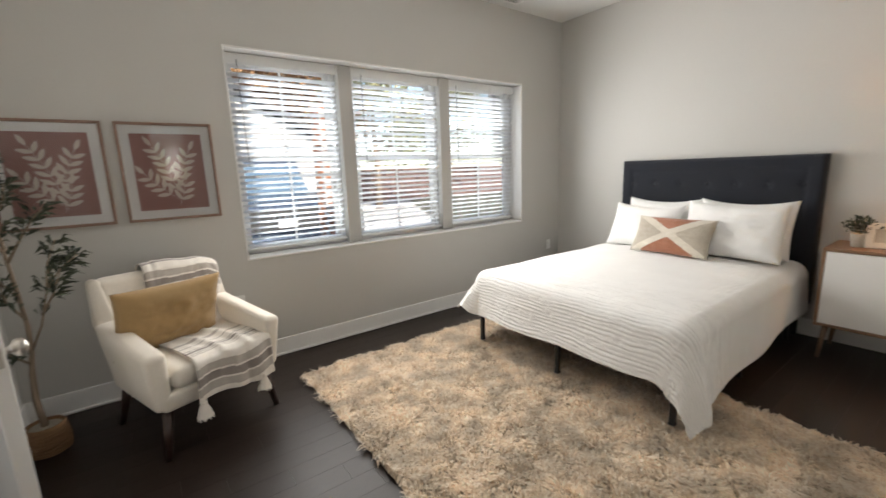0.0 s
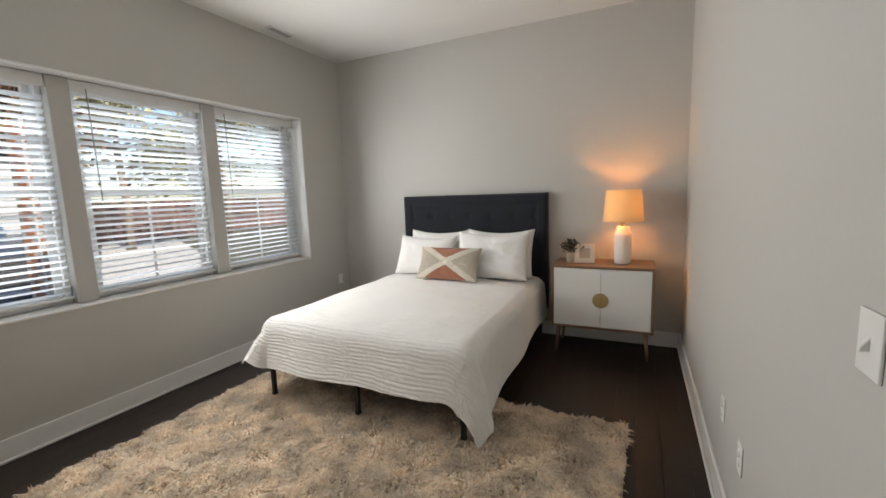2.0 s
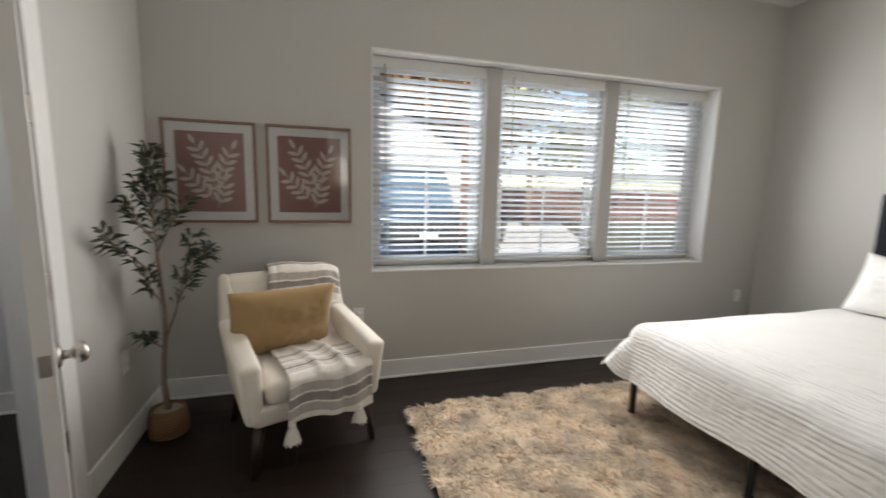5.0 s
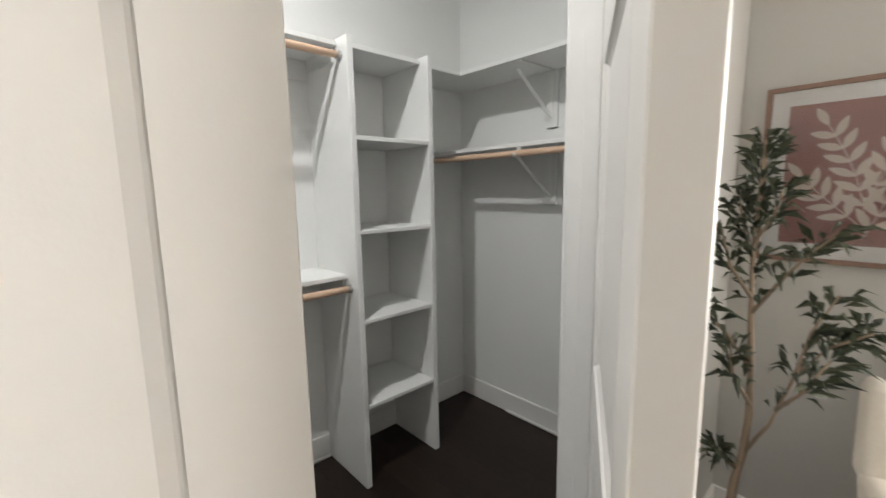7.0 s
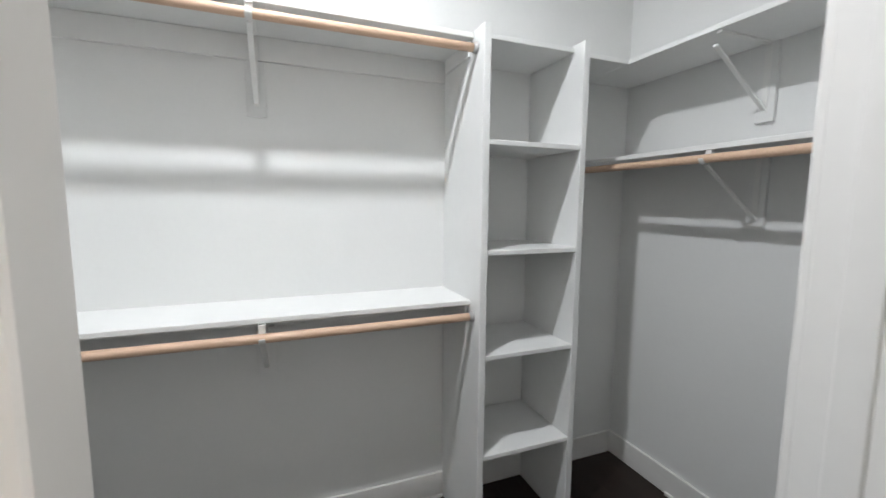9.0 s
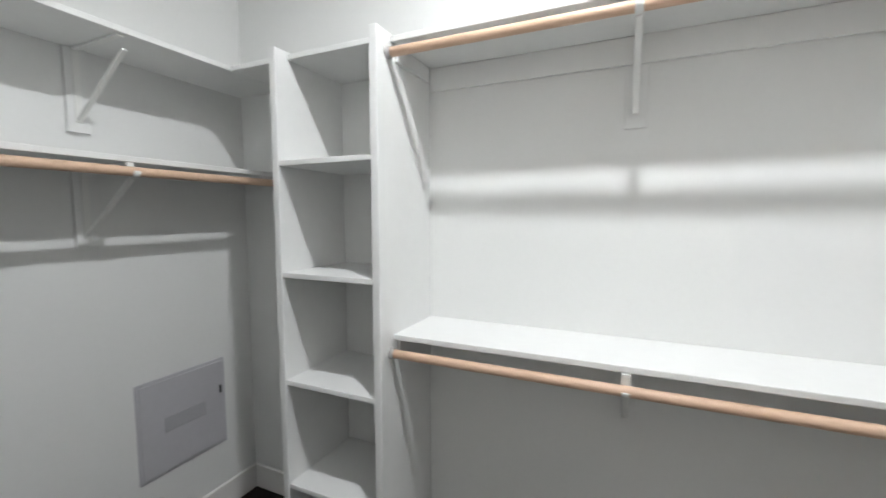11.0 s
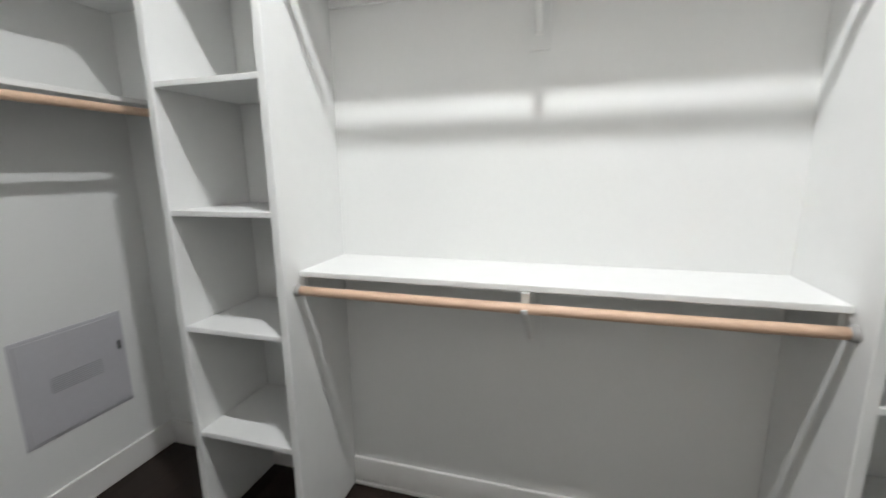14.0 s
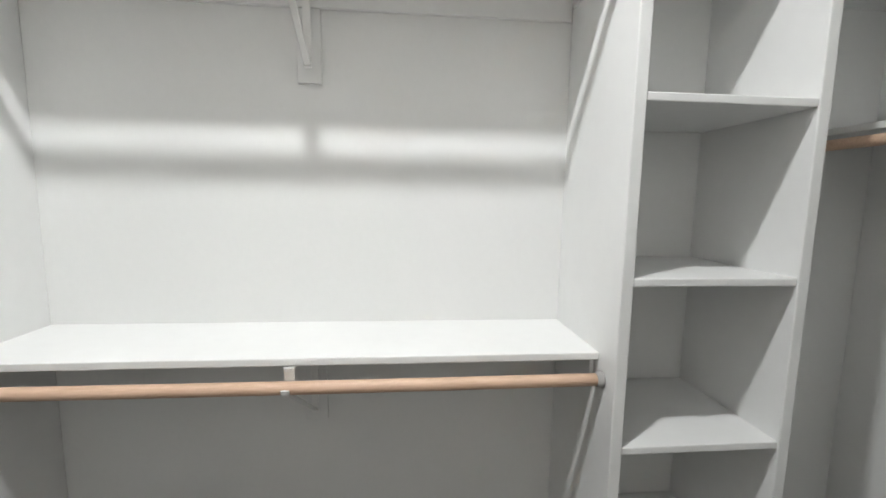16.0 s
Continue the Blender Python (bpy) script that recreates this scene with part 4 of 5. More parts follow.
pf2 = thing("photo_frame", "small square photo frame with a white carved border", "picture frame", at=(4.60, -2.865, KZ1 + 0.0005), turn=-84)
fr = [block((-0.085, -0.008, 0), (-0.045, 0.010, 0.17), 0.003, 2), block((0.045, -0.008, 0), (0.085, 0.010, 0.17), 0.003, 2), block((-0.0448, -0.008, 0), (0.0448, 0.010, 0.04), 0.003, 2), block((-0.0448, -0.008, 0.13), (0.0448, 0.010, 0.17), 0.003, 2)]
tilt = pose(0, 0, 0.003, -9)
part("border", moved(join(*fr), tilt), CREAM, pf2)
part("picture", moved(block((-0.046, 0.0, 0.04), (0.046, 0.006, 0.13)), tilt), SAND, pf2, "pale blank picture")
part("easel", moved(block((-0.02, 0.0, 0.0), (0.02, 0.003, 0.12)), pose(0, 0.062, 0.001, 20)), FRAME_WOOD, pf2)

# ---- armchair ----
ac = thing("armchair", "ivory upholstered armchair with dark tapered wooden legs", "armchair", at=(0.852, -0.545, 0), turn=19.3)
part("seat_frame", smooth(hexa([(-0.285, -0.325, 0.255), (0.285, -0.325, 0.255), (0.27, 0.28, 0.235), (-0.27, 0.28, 0.235), (-0.30, -0.345, 0.365), (0.30, -0.345, 0.365), (0.29, 0.30, 0.36), (-0.29, 0.30, 0.36)], 0.025, 3)), BOUCLE, ac)
part("seat_cushion", smooth(hexa([(-0.232, -0.352, 0.362), (0.232, -0.352, 0.362), (0.225, 0.19, 0.362), (-0.225, 0.19, 0.362), (-0.235, -0.358, 0.482), (0.235, -0.358, 0.482), (0.225, 0.20, 0.470), (-0.225, 0.20, 0.470)], 0.04, 4)), BOUCLE, ac)
part("backrest", smooth(hexa([(-0.29, 0.155, 0.30), (0.29, 0.155, 0.30), (0.27, 0.30, 0.26), (-0.27, 0.30, 0.26), (-0.305, 0.285, 0.885), (0.305, 0.285, 0.885), (0.285, 0.395, 0.875), (-0.285, 0.395, 0.875)], 0.045, 4)), BOUCLE, ac)
for s in (-1, 1):
    lo = [(s * 0.238, -0.335, 0.27), (s * 0.315, -0.330, 0.27), (s * 0.30, 0.27, 0.25), (s * 0.238, 0.27, 0.25)]
    hi = [(s * 0.245, -0.365, 0.585), (s * 0.345, -0.360, 0.578), (s * 0.345, 0.27, 0.655), (s * 0.245, 0.25, 0.665)]
    if s < 0:
        lo, hi = lo[::-1], hi[::-1]
    part("armrest", smooth(hexa(lo + hi, 0.032, 4)), BOUCLE, ac)
    wing = [(s * 0.25, 0.18, 0.60), (s * 0.34, 0.20, 0.60), (s * 0.33, 0.34, 0.60), (s * 0.25, 0.34, 0.60)], [(s * 0.27, 0.285, 0.882), (s * 0.325, 0.30, 0.872), (s * 0.315, 0.39, 0.872), (s * 0.27, 0.39, 0.882)]
    a, b = wing if s > 0 else (wing[0][::-1], wing[1][::-1])
    part("wing", smooth(hexa(a + b, 0.022, 3)), BOUCLE, ac)
    for y0, y1 in ((-0.27, -0.305), (0.23, 0.30)):
        part("leg", smooth(tube([(s * 0.25, y0, 0.262), (s * 0.29, y1, 0.001)], [0.027, 0.016], 14)), DARK_LEG, ac)

ac.scale = (1.065, 1.0, 1.0)

# striped throw over the back and the seat
def throw():
    path = [(0.425, 0.60), (0.432, 0.72), (0.425, 0.84), (0.405, 0.895), (0.36, 0.912), (0.30, 0.908), (0.268, 0.875), (0.24, 0.78), (0.205, 0.66), (0.165, 0.54), (0.12, 0.500), (0.02, 0.494), (-0.12, 0.496), (-0.26, 0.499), (-0.335, 0.497), (-0.368, 0.475), (-0.378, 0.42), (-0.382, 0.36), (-0.386, 0.300), (-0.388, 0.275)]
    fine = []
    for (a, b), (c, d) in zip(path, path[1:]):
        n = max(2, int(math.hypot(c - a, d - b) / 0.005))
        fine += [(a + (c - a) * k / n, b + (d - b) * k / n) for k in range(n)]
    fine.append(path[-1])
    for _ in range(3):
        fine = [fine[0]] + [((p[0] + 2 * q[0] + r[0]) / 4, (p[1] + 2 * q[1] + r[1]) / 4) for p, q, r in zip(fine, fine[1:], fine[2:])] + [fine[-1]]
    bm = bmesh.new()
    rows, dist, L = [], 0.0, []
    nx = 44
    for k, (y, z) in enumerate(fine):
        if k:
            dist += math.hypot(y - fine[k - 1][0], z - fine[k - 1][1])
        L.append(dist)
        f = k / (len(fine) - 1)
        g = min(1, max(0, (f - 0.35) / 0.25))
        xa, xb = -0.10 - 0.065 * g, 0.335 - 0.10 * g + 0.035 * max(0, min(1, (f - 0.62) / 0.2))
        seat, hang = max(0, min(1, (f - 0.5) / 0.08)), max(0, (f - 0.84) / 0.16)
        row = []
        for i in range(nx + 1):
            u = i / nx
            wv = 0.010 * noise.noise((u * 3.2, dist * 4, 2.0)) + 0.005 * noise.noise((u * 9, dist * 7, 5.0))
            # two soft folds run slantwise over the seat, and the hem ripples
            slant = u - 0.62 - 0.35 * (f - 0.7)
            fold = seat * (1 - min(1, hang * 1.5)) * (0.022 * math.exp(-(slant / 0.055) ** 2) + 0.014 * math.exp(-((slant + 0.30) / 0.05) ** 2))
            ripple = min(1, hang * 2) * (0.012 * math.sin(u * 8.5 + 0.7) + 0.008 * math.sin(u * 17 + 1.9))
            bend = 0.012 * math.sin(dist * 7) + 0.010 * noise.noise((u * 2, dist * 3.3, 8.0))
            x, yy, zz = xa + (xb - xa) * u + bend, y - abs(wv) - abs(ripple), z + (abs(wv) + fold if 0.15 < f < 0.87 else 0)
            # over the back the free edge sinks past the shoulder of the chair
            if f < 0.42:
                over = max(0.0, (u - 0.72) / 0.28)
                zz -= 0.055 * over ** 2 * (1 if f > 0.12 else f / 0.12)
                zz += 0.010 * math.sin(u * 6.5) * max(0, 1 - abs(f - 0.24) / 0.12)
            zz += 0.016 * math.sin(u * 5.2 + 0.6) * hang
            row.append(bm.verts.new((x, yy, zz)))
        rows.append(row)
    # stripes by the length along the throw, from its front end
    bands = [(0.034, 1), (0.044, 2), (0.010, 1), (0.044, 0), (0.010, 1), (0.042, 2), (0.085, 1), (0.010, 2), (0.012, 1), (0.012, 2), (0.010, 1), (0.024, 0), (0.010, 1), (0.012, 2), (0.05, 1), (0.012, 2), (0.05, 1), (0.03, 2), (0.10, 1),
             (0.375, 1), (0.036, 2), (0.010, 1), (0.036, 0), (0.010, 1), (0.040, 2), (0.05, 1), (0.03, 0), (0.01, 1), (0.03, 2)]
    for k, (a, b) in enumerate(zip(rows, rows[1:])):
        for i in range(nx):
            u = (i + 0.5) / nx
            back, m, acc = dist - L[k] - 0.022 * u + 0.016 * noise.noise((u * 2.5, L[k] * 3, 1.0)) + 0.012, 1, 0.0
            for w, c in bands:
                acc += w
                if back < acc:
                    m = c
                    break
            fc = bm.faces.new((a[i], a[i + 1], b[i + 1], b[i]))
            fc.smooth, fc.material_index = True, m
    return bm


tb = thing("throw_blanket", "white throw with grey stripes and tassels over the armchair", "blanket", at=(0.862, -0.545, 0), turn=19.3)
cloth = part("cloth", throw(), [STRIPE_GREY, STRIPE_WHITE, STRIPE_MID], tb)
so = cloth.modifiers.new("thick", "SOLIDIFY")
so.thickness, so.offset = 0.004, 0
for x in (-0.158, 0.180):
    rr = random.Random(int(x * 1000))
    tas = [lathe([(0.004, 0.0), (0.012, -0.006), (0.014, -0.018), (0.011, -0.026), (0.013, -0.030), (0.022, -0.06), (0.030, -0.092), (0.026, -0.094), (0.004, -0.09)], 18)]
    for k in range(46):
        a, q = 6.28 * k / 46, rr.uniform(0.8, 1.08)
        tas.append(tube([(0.011 * math.cos(a), 0.011 * math.sin(a), -0.026), (0.020 * math.cos(a), 0.020 * math.sin(a), -0.055), (0.030 * q * math.cos(a), 0.030 * q * math.sin(a), -0.100 * q)], 0.0022, 4))
    part("tassel", moved(join(*tas), Matrix.Translation((x, -0.396, 0.290)) @ Matrix.Diagonal((1.3, 1.3, 1.0, 1.0))), STRIPE_WHITE, tb, "cream yarn tassel")

mc = tagged(new("lumbar_cushion", mesh_of("lumbar_cushion", cushion(0.56, 0.415, 0.16, 21, None, 40), MUSTARD)), "ochre linen lumbar cushion resting on the armchair", "cushion")
mc.matrix_world = pose(0.852, -0.545, 0, 0, 0, 19.3) @ pose(-0.068, 0.045, 0.650, 0, 0, 1) @ pose(0, 0, 0, 17, 0.5, 0)
mc.rotation_mode = "XYZ"

# ---- olive tree ----
ot = thing("olive_tree", "tall artificial olive tree in a woven basket pot", "plant", at=(0.155, -0.43, 0))
part("pot", smooth(lathe([(0.066, 0.001), (0.081, 0.02), (0.092, 0.08), (0.089, 0.14), (0.084, 0.163), (0.078, 0.166), (0.076, 0.15), (0.0, 0.145)], 36, False)), BASKET, ot, "brown woven basket pot")
for k in range(9):
    z = 0.020 + 0.016 * k
    rr = 0.0835 + 0.0095 * math.sin(math.pi * min(1, (z + 0.02) / 0.168))
    part("weave_ring", smooth(tube([((rr + 0.0015 * math.sin(a * 21 + k * 3.14)) * math.cos(a), (rr + 0.0015 * math.sin(a * 21 + k * 3.14)) * math.sin(a), z) for a in [6.28318 * i / 84 for i in range(85)]], 0.0055, 5)), BASKET, ot)
part("moss", smooth(lathe([(0.0, 0.152), (0.045, 0.157), (0.077, 0.147)], 24, False)), SOIL, ot, "dry pale moss")
part("trunk", smooth(tube([(0.0, 0, 0.15), (-0.012, 0.005, 0.30), (-0.004, 0.012, 0.45), (0.012, 0.01, 0.56), (0.020, 0.008, 0.70), (0.012, 0.0, 0.88), (0.0, 0.01, 1.05), (-0.008, 0.012, 1.25), (-0.004, 0.015, 1.45), (0.0, 0.015, 1.56)], [0.017, 0.015, 0.0135, 0.0125, 0.011, 0.010, 0.008, 0.006, 0.004, 0.0025], 9)), BARK, ot)
BR = [[(0.012, 0.01, 0.56), (0.075, -0.02, 0.70), (0.12, -0.04, 0.86), (0.15, -0.05, 1.02), (0.20, -0.07, 1.14)],
      [(0.09, -0.03, 0.76), (0.15, -0.10, 0.86), (0.20, -0.14, 0.98)],
      [(0.015, 0.0, 0.85), (-0.03, -0.10, 0.98), (-0.07, -0.22, 1.08), (-0.09, -0.34, 1.17)],
      [(0.0, 0.01, 1.03), (0.07, -0.03, 1.15), (0.13, -0.07, 1.24), (0.19, -0.10, 1.31)],
      [(0.12, -0.04, 0.88), (0.19, -0.02, 0.98), (0.27, -0.06, 1.05)],
      [(0.0, 0.01, 1.08), (-0.05, -0.06, 1.19), (-0.07, -0.09, 1.30)],
      [(-0.008, 0.012, 1.25), (0.04, -0.02, 1.34), (0.06, -0.05, 1.42)],
      [(0.0, 0.01, 0.50), (-0.03, -0.05, 0.56), (-0.05, -0.08, 0.60)],
      [(-0.006, 0.012, 1.2), (-0.04, 0.03, 1.30), (-0.05, -0.02, 1.40)],
      [(0.02, 0.0, 0.74), (-0.02, -0.06, 0.85), (-0.03, -0.07, 0.95)]]
for b in BR:
    part("branch", smooth(tube(b, [0.007 - 0.0045 * k / (len(b) - 1) for k in range(len(b))], 7)), BARK, ot)
r = random.Random(11)
pts = []
STEM = [(0.0, 0.01, 1.05), (-0.008, 0.012, 1.25), (-0.004, 0.015, 1.45), (0.0, 0.015, 1.57)]
for b, count, start in [(STEM, 135, 0.0)] + [(b, 14 + 8 * len(b), 0.3) for b in BR]:
    vs = [Vector(p) for p in b]
    for k in range(count):
        f = start + (1 - start) * r.random() ** 0.7
        i = min(int(f * (len(vs) - 1)), len(vs) - 2)
        g = f * (len(vs) - 1) - i
        p = vs[i].lerp(vs[i + 1], g)
        along = (vs[i + 1] - vs[i]).normalized()
        a = r.uniform(0, 6.28)
        out = Vector((math.cos(a), math.sin(a), r.uniform(-0.35, 0.6)))
        tw = p + out.normalized() * r.uniform(0.0, 0.03)
        pts.append((tw, out * 0.75 + along * r.uniform(0.4, 1.3) + Vector((0, 0, r.uniform(-0.3, 0.2))), r.uniform(0.052, 0.092)))
lv = new("foliage", blades(pts, 0.135, OLIVE, 12, 0.5))
lv.parent = ot
tagged(lv, "narrow dark green olive leaves", kind="stuff")

# ---- framed prints ----


def art(label, x0, x1, z0, z1, shift):
    """A framed botanical print behind glass."""
    a = thing("framed_print", label, "picture", "prints above the armchair", ((x0 + x1) / 2, -0.0005, (z0 + z1) / 2))
    w, h, f, d = (x1 - x0) / 2, (z1 - z0) / 2, 0.017, 0.026
    part("frame", join(block((-w, -d, -h), (-w + f, 0, h), 0.0015), block((w - f, -d, -h), (w, 0, h), 0.0015), block((-w + f, -d, h - f), (w - f, 0, h), 0.0015), block((-w + f, -d, -h), (w - f, 0, -h + f), 0.0015)), FRAME_WOOD, a)
    part("mat_board", block((-w + f, -0.014, -h + f), (w - f, -0.002, h - f)), PAPER, a, "white mat board")
    mw, mh = w - f - 0.052, h - f - 0.052
    pr = part("print", block((-mw, -0.0152, -mh), (mw, -0.0142, mh)), PRINT, a, "dusty rose print")

    layer = itertools.count()

    def leaflet(cx, cz, ang, ln, wd):
        bm = bmesh.new()
        yy = -0.0157 - 0.00006 * next(layer)
        o = []
        for k in range(13):
            t = k / 12
            o.append((t * ln, wd * math.sin(math.pi * t) ** 0.8 * (1 - 0.25 * t)))
        ring = [bm.verts.new((cx + u * math.cos(ang) - v * math.sin(ang), yy, cz + u * math.sin(ang) + v * math.cos(ang))) for u, v in o]
        ring += [bm.verts.new((cx + u * math.cos(ang) + v * math.sin(ang), yy, cz + u * math.sin(ang) - v * math.cos(ang))) for u, v in o[1:-1]][::-1]
        bm.faces.new(ring)
        return bm

    stalks = (((0.035, -0.205), (0.03, -0.06), (-0.03, 0.08), (-0.09, 0.185), 7), ((0.03, -0.10), (0.06, -0.01), (0.085, 0.07), (0.125, 0.155), 5), ((0.025, -0.185), (-0.03, -0.13), (-0.09, -0.07), (-0.145, 0.0), 5), ((0.03, -0.225), (0.055, -0.17), (0.07, -0.11), (0.08, -0.05), 4))
    sx, sz = mw / 0.19, mh / 0.25
    for p0, p1, p2, p3, n in stalks:
        q = [Vector((p[0] * sx + shift, p[1] * sz)) for p in (p0, p1, p2, p3)]
        curve = [q[0] * (1 - t) ** 3 + 3 * q[1] * t * (1 - t) ** 2 + 3 * q[2] * t * t * (1 - t) + q[3] * t ** 3 for t in [k / 10 for k in range(11)]]
        part("print_stem", tube([(c.x, -0.0156, c.y) for c in curve], 0.0016, 5), LEAF_PRINT, pr)
        for k in range(n):
            t = 0.22 + 0.74 * k / (n - 1)
            i = min(9, int(t * 10))
            c, along = curve[i].lerp(curve[i + 1], t * 10 - i), curve[i + 1] - curve[i]
            an = math.atan2(along.y, along.x)
            for sgn in ((1, -1) if k < n - 1 else (0,)):
                part("print_leaf", leaflet(c.x, c.y, an + sgn * 0.85, 0.082 * (1 - 0.15 * t), 0.0145), LEAF_PRINT, pr)
    part("glass", sheet(-w + f, w - f, -0.0205, -h + f, h - f), GLASS, a, "clear picture glass").visible_shadow = False
    return a


art("framed cream leaf print on dusty rose in a brown frame", 0.078, 0.596, 1.150, 1.772, 0.0)
art("framed cream leaf print on dusty rose in a brown frame", 0.655, 1.181, 1.150, 1.772, -0.006)

# ---- outside the windows ----
CONCRETE = surface("sunlit_concrete", (0.48, 0.465, 0.445), 0.9, 0.12, 12, 0.4, 60, mottle=0.8)
GRASS = surface("lawn", (0.115, 0.11, 0.075), 0.95, 0.3, 25, 0.8, 60, mottle=0.7)
SIDING = surface("white_siding", (0.40, 0.39, 0.375), 0.6, 0.06, 8, 0.05, 40)
ROOFING = surface("grey_shingle", (0.13, 0.115, 0.105), 0.9, 0.2, 20, 0.6, 30)
BRICK = surface("orange_red_brick", (0.43, 0.18, 0.085), 0.85, 0.2, 30, 0.5, 60, per_object=0.25)
PAINT = surface("blue_grey_car_paint", (0.10, 0.13, 0.18), 0.22, 0.05, 20, metal=0.55)
CHROME = surface("chrome", (0.7, 0.7, 0.7), 0.15, 0.02, metal=1)
RUBBER = surface("tyre_rubber", (0.02, 0.02, 0.02), 0.8, 0.1)
# the pale blue of reflected sky is put into this pane's base colour
SCREEN = surface("sky_blue_screen", (0.20, 0.30, 0.38), 0.08, 0.05, metal=0.6)
FOLIAGE = island("tree_leaf", [(0.17, 0.18, 0.10), (0.27, 0.28, 0.16), (0.38, 0.34, 0.20)], 0.8)
AUTUMN = island("autumn_leaf", [(0.10, 0.05, 0.02), (0.20, 0.10, 0.035), (0.26, 0.16, 0.07)], 0.8)
GZ = -0.18
g = bmesh.new()
fv = [g.verts.new(c) for c in ((-900, -900, GZ - 0.01), (900, -900, GZ - 0.01), (900, 900, GZ - 0.01), (-900, 900, GZ - 0.01))]
g.faces.new(fv)
setting("ground", g, GRASS, "lawn outside the house")
setting("pavement_driveway", block((-2.0, 0.9, GZ - 0.008), (7.2, 8.5, GZ), 0.004), CONCRETE, "pale concrete driveway outside the windows")

# pale strip on the lawn, painting a bright sunlit wedge of ground
strip = bmesh.new()
strip.faces.new([strip.verts.new((x, y, GZ - 0.004)) for x, y in ((5.4, 6.9), (7.7, 6.1), (12.8, 16.2), (10.3, 17.2))])
setting("pavement_sun_wedge", strip, CONCRETE, "pale concrete strip in place of a sunlit wedge of ground")


def truck(at, turn):
    """A pickup, its front towards the house along local -y."""
    t = thing("pickup_truck", "blue-grey pickup truck parked on the driveway", "truck", at=at, turn=turn)
    part("hood", smooth(hexa([(-0.93, 0.0, 0.52), (0.93, 0.0, 0.52), (0.97, 1.45, 0.52), (-0.97, 1.45, 0.52), (-0.86, 0.02, 1.16), (0.86, 0.02, 1.16), (0.93, 1.45, 1.30), (-0.93, 1.45, 1.30)], 0.07, 4)), PAINT, t)
    part("cabin", smooth(hexa([(-0.96, 1.40, 0.50), (0.96, 1.40, 0.50), (0.96, 3.9, 0.50), (-0.96, 3.9, 0.50), (-0.70, 2.05, 1.92), (0.70, 2.05, 1.92), (0.72, 3.6, 1.92), (-0.72, 3.6, 1.92)], 0.08, 4)), PAINT, t)
    part("bed_box", smooth(hexa([(-0.97, 3.86, 0.50), (0.97, 3.86, 0.50), (0.97, 5.6, 0.50), (-0.97, 5.6, 0.50), (-0.96, 3.86, 1.32), (0.96, 3.86, 1.32), (0.96, 5.6, 1.32), (-0.96, 5.6, 1.32)], 0.05, 3)), PAINT, t)
    part("windscreen", hexa([(-0.76, 1.53, 1.30), (0.76, 1.53, 1.30), (0.76, 1.56, 1.29), (-0.76, 1.56, 1.29), (-0.64, 1.93, 1.82), (0.64, 1.93, 1.82), (0.64, 1.97, 1.81), (-0.64, 1.97, 1.81)], 0.004, 1), SCREEN, t, "windscreen with the sky's reflection put into its blue colour")
    gr = part("grille", block((-0.60, -0.035, 0.78), (0.60, 0.01, 1.10), 0.02, 2), SHADOW_GAP, t, "black grille")
    for k in range(5):
        part("grille_bar", block((-0.20 + 0.085 * k, -0.045, 0.955), (-0.155 + 0.085 * k, -0.036, 1.02), 0.004), CHROME, gr, "bright letter-sized block")
    part("bumper", smooth(block((-0.98, -0.12, 0.42), (0.98, 0.05, 0.72), 0.06, 3)), PAINT, t, "blue-grey painted bumper")
    part("number_plate", block((-0.13, -0.135, 0.84), (0.13, -0.055, 0.94), 0.004), PLASTIC, t, "white number plate")
    for s in (-1, 1):
        part("headlight", smooth(hexa([(s * 0.64 - 0.0, -0.03, 0.86), (s * 0.64 + 0.24 * s, 0.02, 0.86), (s * 0.88, 0.10, 0.86), (s * 0.64, 0.10, 0.86), (s * 0.64, -0.02, 1.06), (s * 0.88, 0.03, 1.06), (s * 0.88, 0.10, 1.06), (s * 0.64, 0.10, 1.06)], 0.01, 2)), CHROME, t, "clear headlight")
        part("mirror", smooth(block((s * 1.0, 1.75, 1.22), (s * 1.16, 1.84, 1.44), 0.02, 2)), PAINT, t)
        for y in (0.85, 4.6):
            wh = part("wheel", smooth(moved(lathe([(0.10, -0.13), (0.34, -0.13), (0.385, -0.10), (0.395, 0.0), (0.385, 0.10), (0.34, 0.13), (0.10, 0.13)], 28), Matrix.Translation((s * 0.90, y, 0.396)) @ pose(0, 0, 0, 0, 90, 0))), RUBBER, t)
            part("rim", smooth(moved(lathe([(0.02, -0.135), (0.22, -0.137), (0.24, -0.12), (0.24, 0.12), (0.22, 0.137), (0.02, 0.135)], 20), Matrix.Translation((s * 0.90, y, 0.396)) @ pose(0, 0, 0, 0, 90, 0))), CHROME, wh, "alloy rim")
    return t


truck((2.47, 3.05, GZ), -4)

# brick porch column beside the driveway
col = thing("brick_column", "orange-red brick porch column", "column", at=(3.05, 2.62, GZ))
part("mortar_core", block((-0.17, -0.17, 0.001), (0.17, 0.17, 2.55)), CONCRETE, col)
one = mesh_of("brick", block((-0.0975, -0.045, -0.0285), (0.0975, 0.045, 0.0285), 0.003), BRICK)
for k in range(38):
    z = 0.035 + 0.066 * k
    for j in range(4):
        b = new("brick", one)
        b.parent = col
        a = math.pi / 2 * j
        off = (-0.05 if k % 2 else 0.05)
        b.matrix_basis = pose(off * math.cos(a) + 0.135 * math.sin(a), off * math.sin(a) - 0.135 * math.cos(a), z, 0, 0, 90 * j)

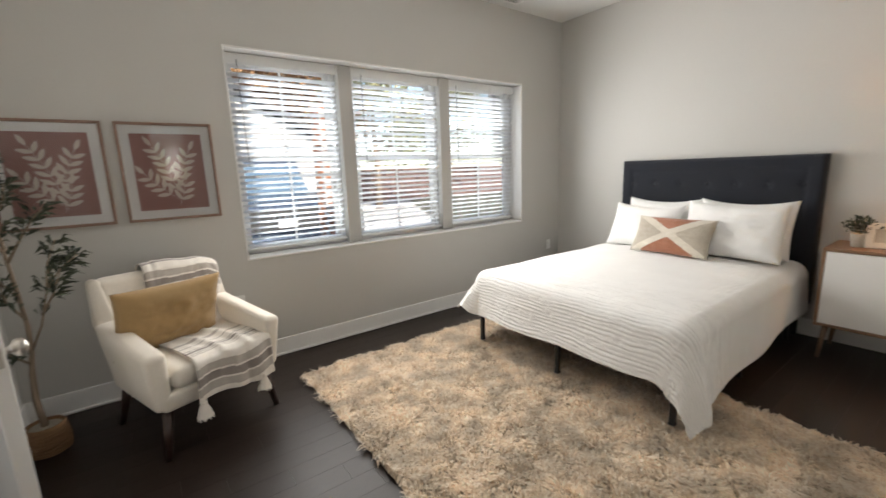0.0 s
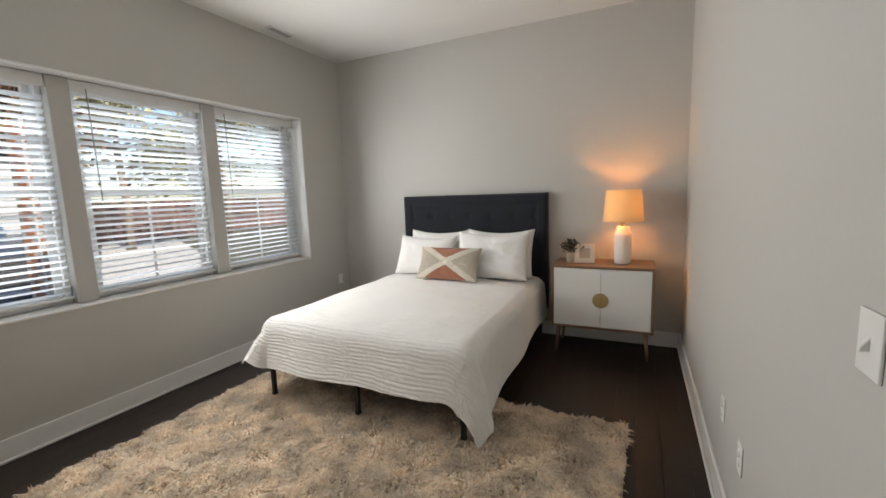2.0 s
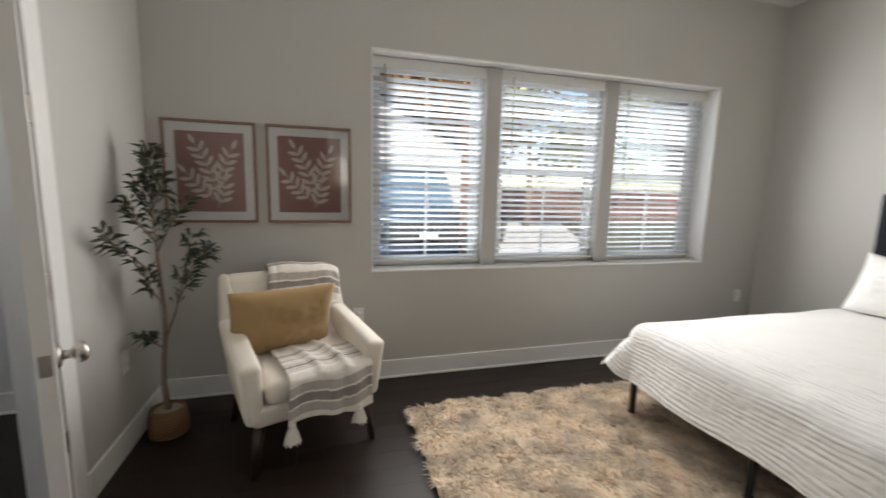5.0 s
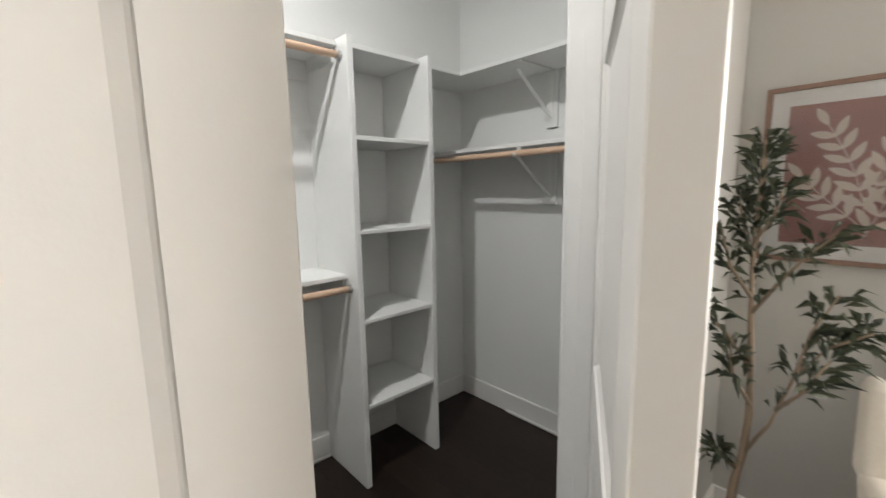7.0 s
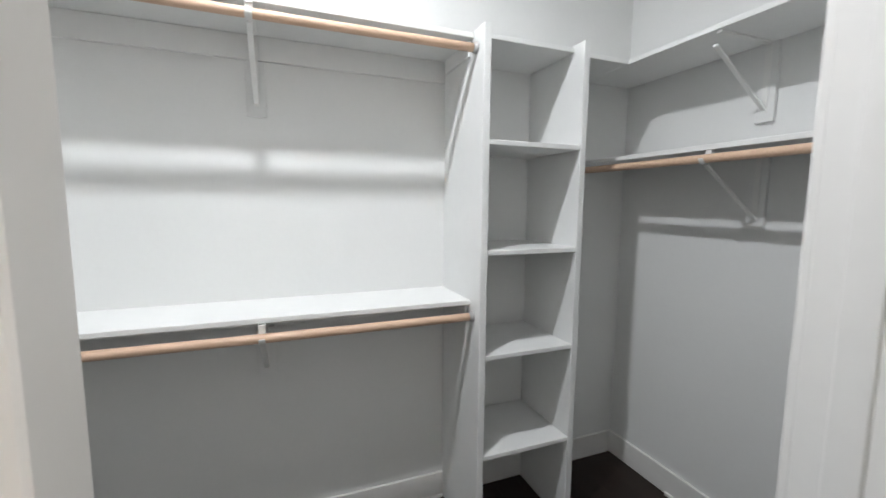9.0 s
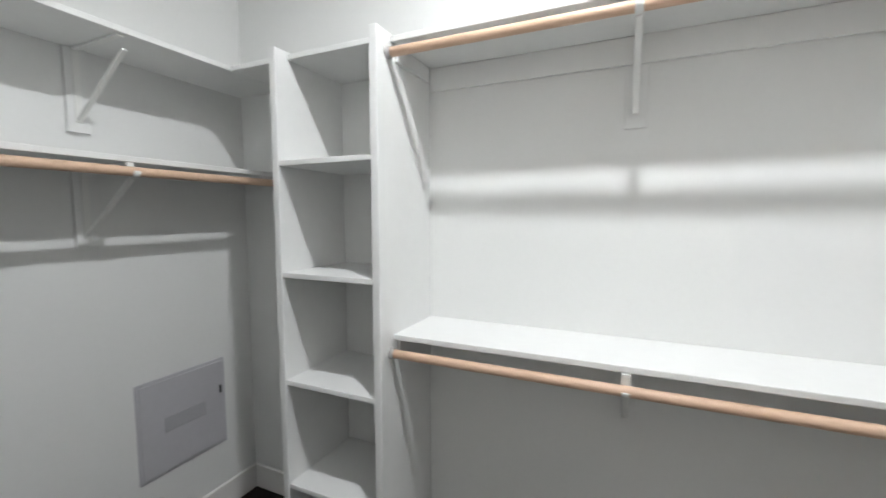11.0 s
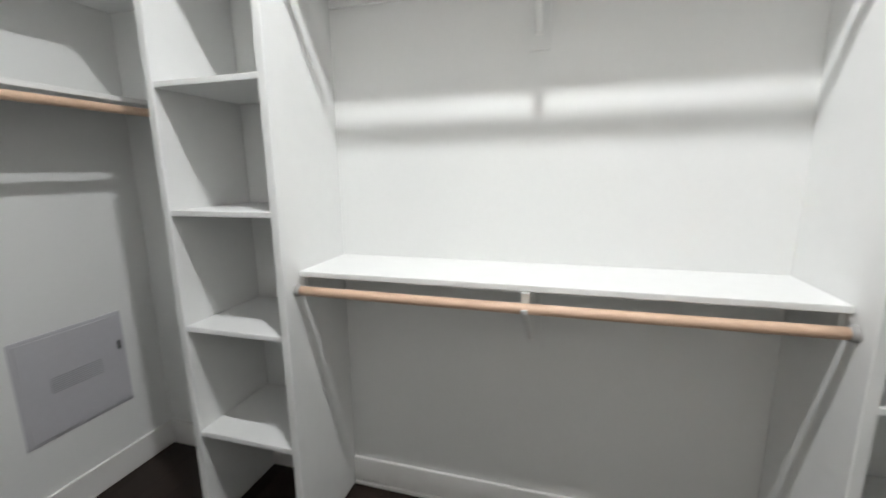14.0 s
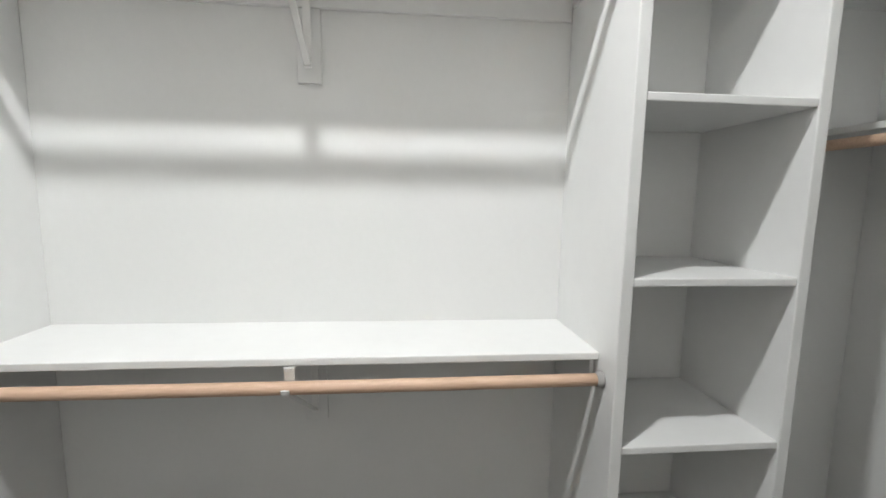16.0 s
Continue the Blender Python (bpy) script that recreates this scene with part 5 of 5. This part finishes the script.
# white house across the driveway
hs = thing("house", "white sided house with a grey pitched roof", "house", at=(-0.2, 9.6, GZ))
wall = bmesh.new()
shape = [(-5.6, 0), (5.6, 0), (5.6, 2.65), (0, 5.75), (-5.6, 2.65)]
fr_ = [wall.verts.new((x, 0, z)) for x, z in shape]
bk_ = [wall.verts.new((x, 8, z)) for x, z in shape]
wall.faces.new(fr_)
wall.faces.new(bk_[::-1])
for i in range(5):
    wall.faces.new((fr_[i], fr_[(i + 1) % 5], bk_[(i + 1) % 5], bk_[i]))
part("wall", wall, SIDING, hs)
for s in (-1, 1):
    lo, hi = (s * 5.95, 2.55), (0, 5.85)
    q = [(lo[0], -0.35, lo[1]), (lo[0], 8.3, lo[1]), (hi[0], 8.3, hi[1]), (hi[0], -0.35, hi[1])]
    q = q if s < 0 else q[::-1]
    part("roof", hexa(q + [(x, y, z + 0.16) for x, y, z in q], 0.01, 1), ROOFING, hs)
for k in range(40):
    z = 0.14 + 0.14 * k
    half = 5.6 if z < 2.65 else 5.6 * (5.75 - z) / 3.1
    if half > 0.15:
        part("siding_board", hexa([(-half, -0.022, z - 0.14), (half, -0.022, z - 0.14), (half, -0.001, z - 0.14), (-half, -0.001, z - 0.14), (-half, -0.006, z), (half, -0.006, z), (half, -0.001, z), (-half, -0.001, z)], 0.002, 1), SIDING, hs)
for x in (-2.6, 2.2):
    w = part("window", block((x - 0.5, -0.05, 1.0), (x + 0.5, -0.023, 2.3), 0.01), TRIM, hs)
    part("pane", block((x - 0.42, -0.056, 1.08), (x + 0.42, -0.051, 2.22)), SCREEN, w)


def tree(label, at, height, spread, mat, seed, count):
    """A tapered trunk with limbs and a crown of many loose leaves."""
    r = random.Random(seed)
    t = thing("tree", label, "tree", at=at)
    part("trunk", smooth(tube([(0, 0, 0), (0.06, 0.03, height * 0.25), (-0.04, 0.05, height * 0.5), (0.03, 0, height * 0.8)], [0.16, 0.13, 0.10, 0.03], 9)), BARK, t)
    ps = []
    for k in range(16):
        a, z = r.uniform(0, 6.28), height * r.uniform(0.28, 0.75)
        reach = spread * r.uniform(0.55, 1.0) * (1.15 - z / height * 0.6)
        tip = Vector((math.cos(a) * reach, math.sin(a) * reach, z + reach * r.uniform(0.25, 0.7)))
        part("limb", smooth(tube([(0, 0, z), tip * 0.5 + Vector((0, 0, z * 0.5 - 0.1)), tip], [0.05, 0.03, 0.01], 6)), BARK, t)
        for j in range(count // 16):
            f = r.uniform(0.35, 1.05)
            p = Vector((0, 0, z)).lerp(tip, f) + Vector((r.gauss(0, 0.32), r.gauss(0, 0.32), r.gauss(0, 0.28))) * spread * 0.5
            ps.append((p, Vector((r.uniform(-1, 1), r.uniform(-1, 1), r.uniform(-1, 0.6))), r.uniform(0.20, 0.42)))
    lv = new("crown", blades(ps, 0.28, mat, seed + 1))
    lv.parent = t
    tagged(lv, kind="stuff")
    return t


tree("autumn tree with orange-brown leaves behind the house", (7.4, 19.5, GZ), 9.5, 4.6, AUTUMN, 3, 16000)
tree("autumn tree with orange-brown leaves behind the house", (3.4, 21.0, GZ), 11.0, 4.8, AUTUMN, 5, 16000)
tree("leafy green tree beyond the driveway", (9.5, 13.5, GZ), 7.0, 3.2, FOLIAGE, 8, 1400)
tree("leafy green tree beyond the driveway", (15.5, 16.0, GZ), 7.5, 3.6, FOLIAGE, 9, 1400)

# board fence added in place of an unclear reddish band beyond the driveway
WEATHERED = wood("red_brown_board", (0.19, 0.115, 0.095), (0.13, 0.078, 0.066), (12, 12, 2), 0.85, 0.2)
fe = thing("fence", "red-brown board fence standing in for a reddish band beyond the driveway", "fence", at=(5.6, 18.2, GZ), turn=-6)
for z in (0.45, 1.35):
    part("rail", block((0, 0.022, z - 0.04), (22.7, 0.06, z + 0.04)), WEATHERED, fe)
plank = mesh_of("board", block((-0.068, -0.01, 0.03), (0.068, 0.01, 1.75), 0.004), WEATHERED)
for k in range(160):
    b = new("board", plank)
    b.parent = fe
    b.location = (0.07 + 0.1415 * k, 0.01, random.uniform(-0.012, 0.012))

# ---- floor planks ----
fl = setting("floor", block((CW - 0.1, HY, -0.10), (XE + 0.1, 0.26, -0.012)), SHADOW_GAP, "dark espresso plank floor")
r = random.Random(2)
PW = 0.128
shapes = {}
y = 0.02
row = 0
while y > HY + 0.2:
    x = CW - 0.02 - r.uniform(0, 1.2)
    while x < XE:
        ln = r.choice((1.2, 1.5, 1.8))
        a, b = max(x, CW - 0.02), min(x + ln, XE + 0.02)
        if y < YS - 0.2:
            a, b = max(a, -0.45), min(b, 2.65)
        if b - a > 0.03:
            key = round(b - a, 3)
            if key not in shapes:
                shapes[key] = mesh_of("plank", block((0, -PW / 2 + 0.0002, -0.012), (key - 0.0004, PW / 2 - 0.0002, 0.0), 0.0006), PLANK)
            p = new("plank", shapes[key])
            p.parent = fl
            p.location = (a, y - PW / 2, 0)
        x += ln
    y -= PW
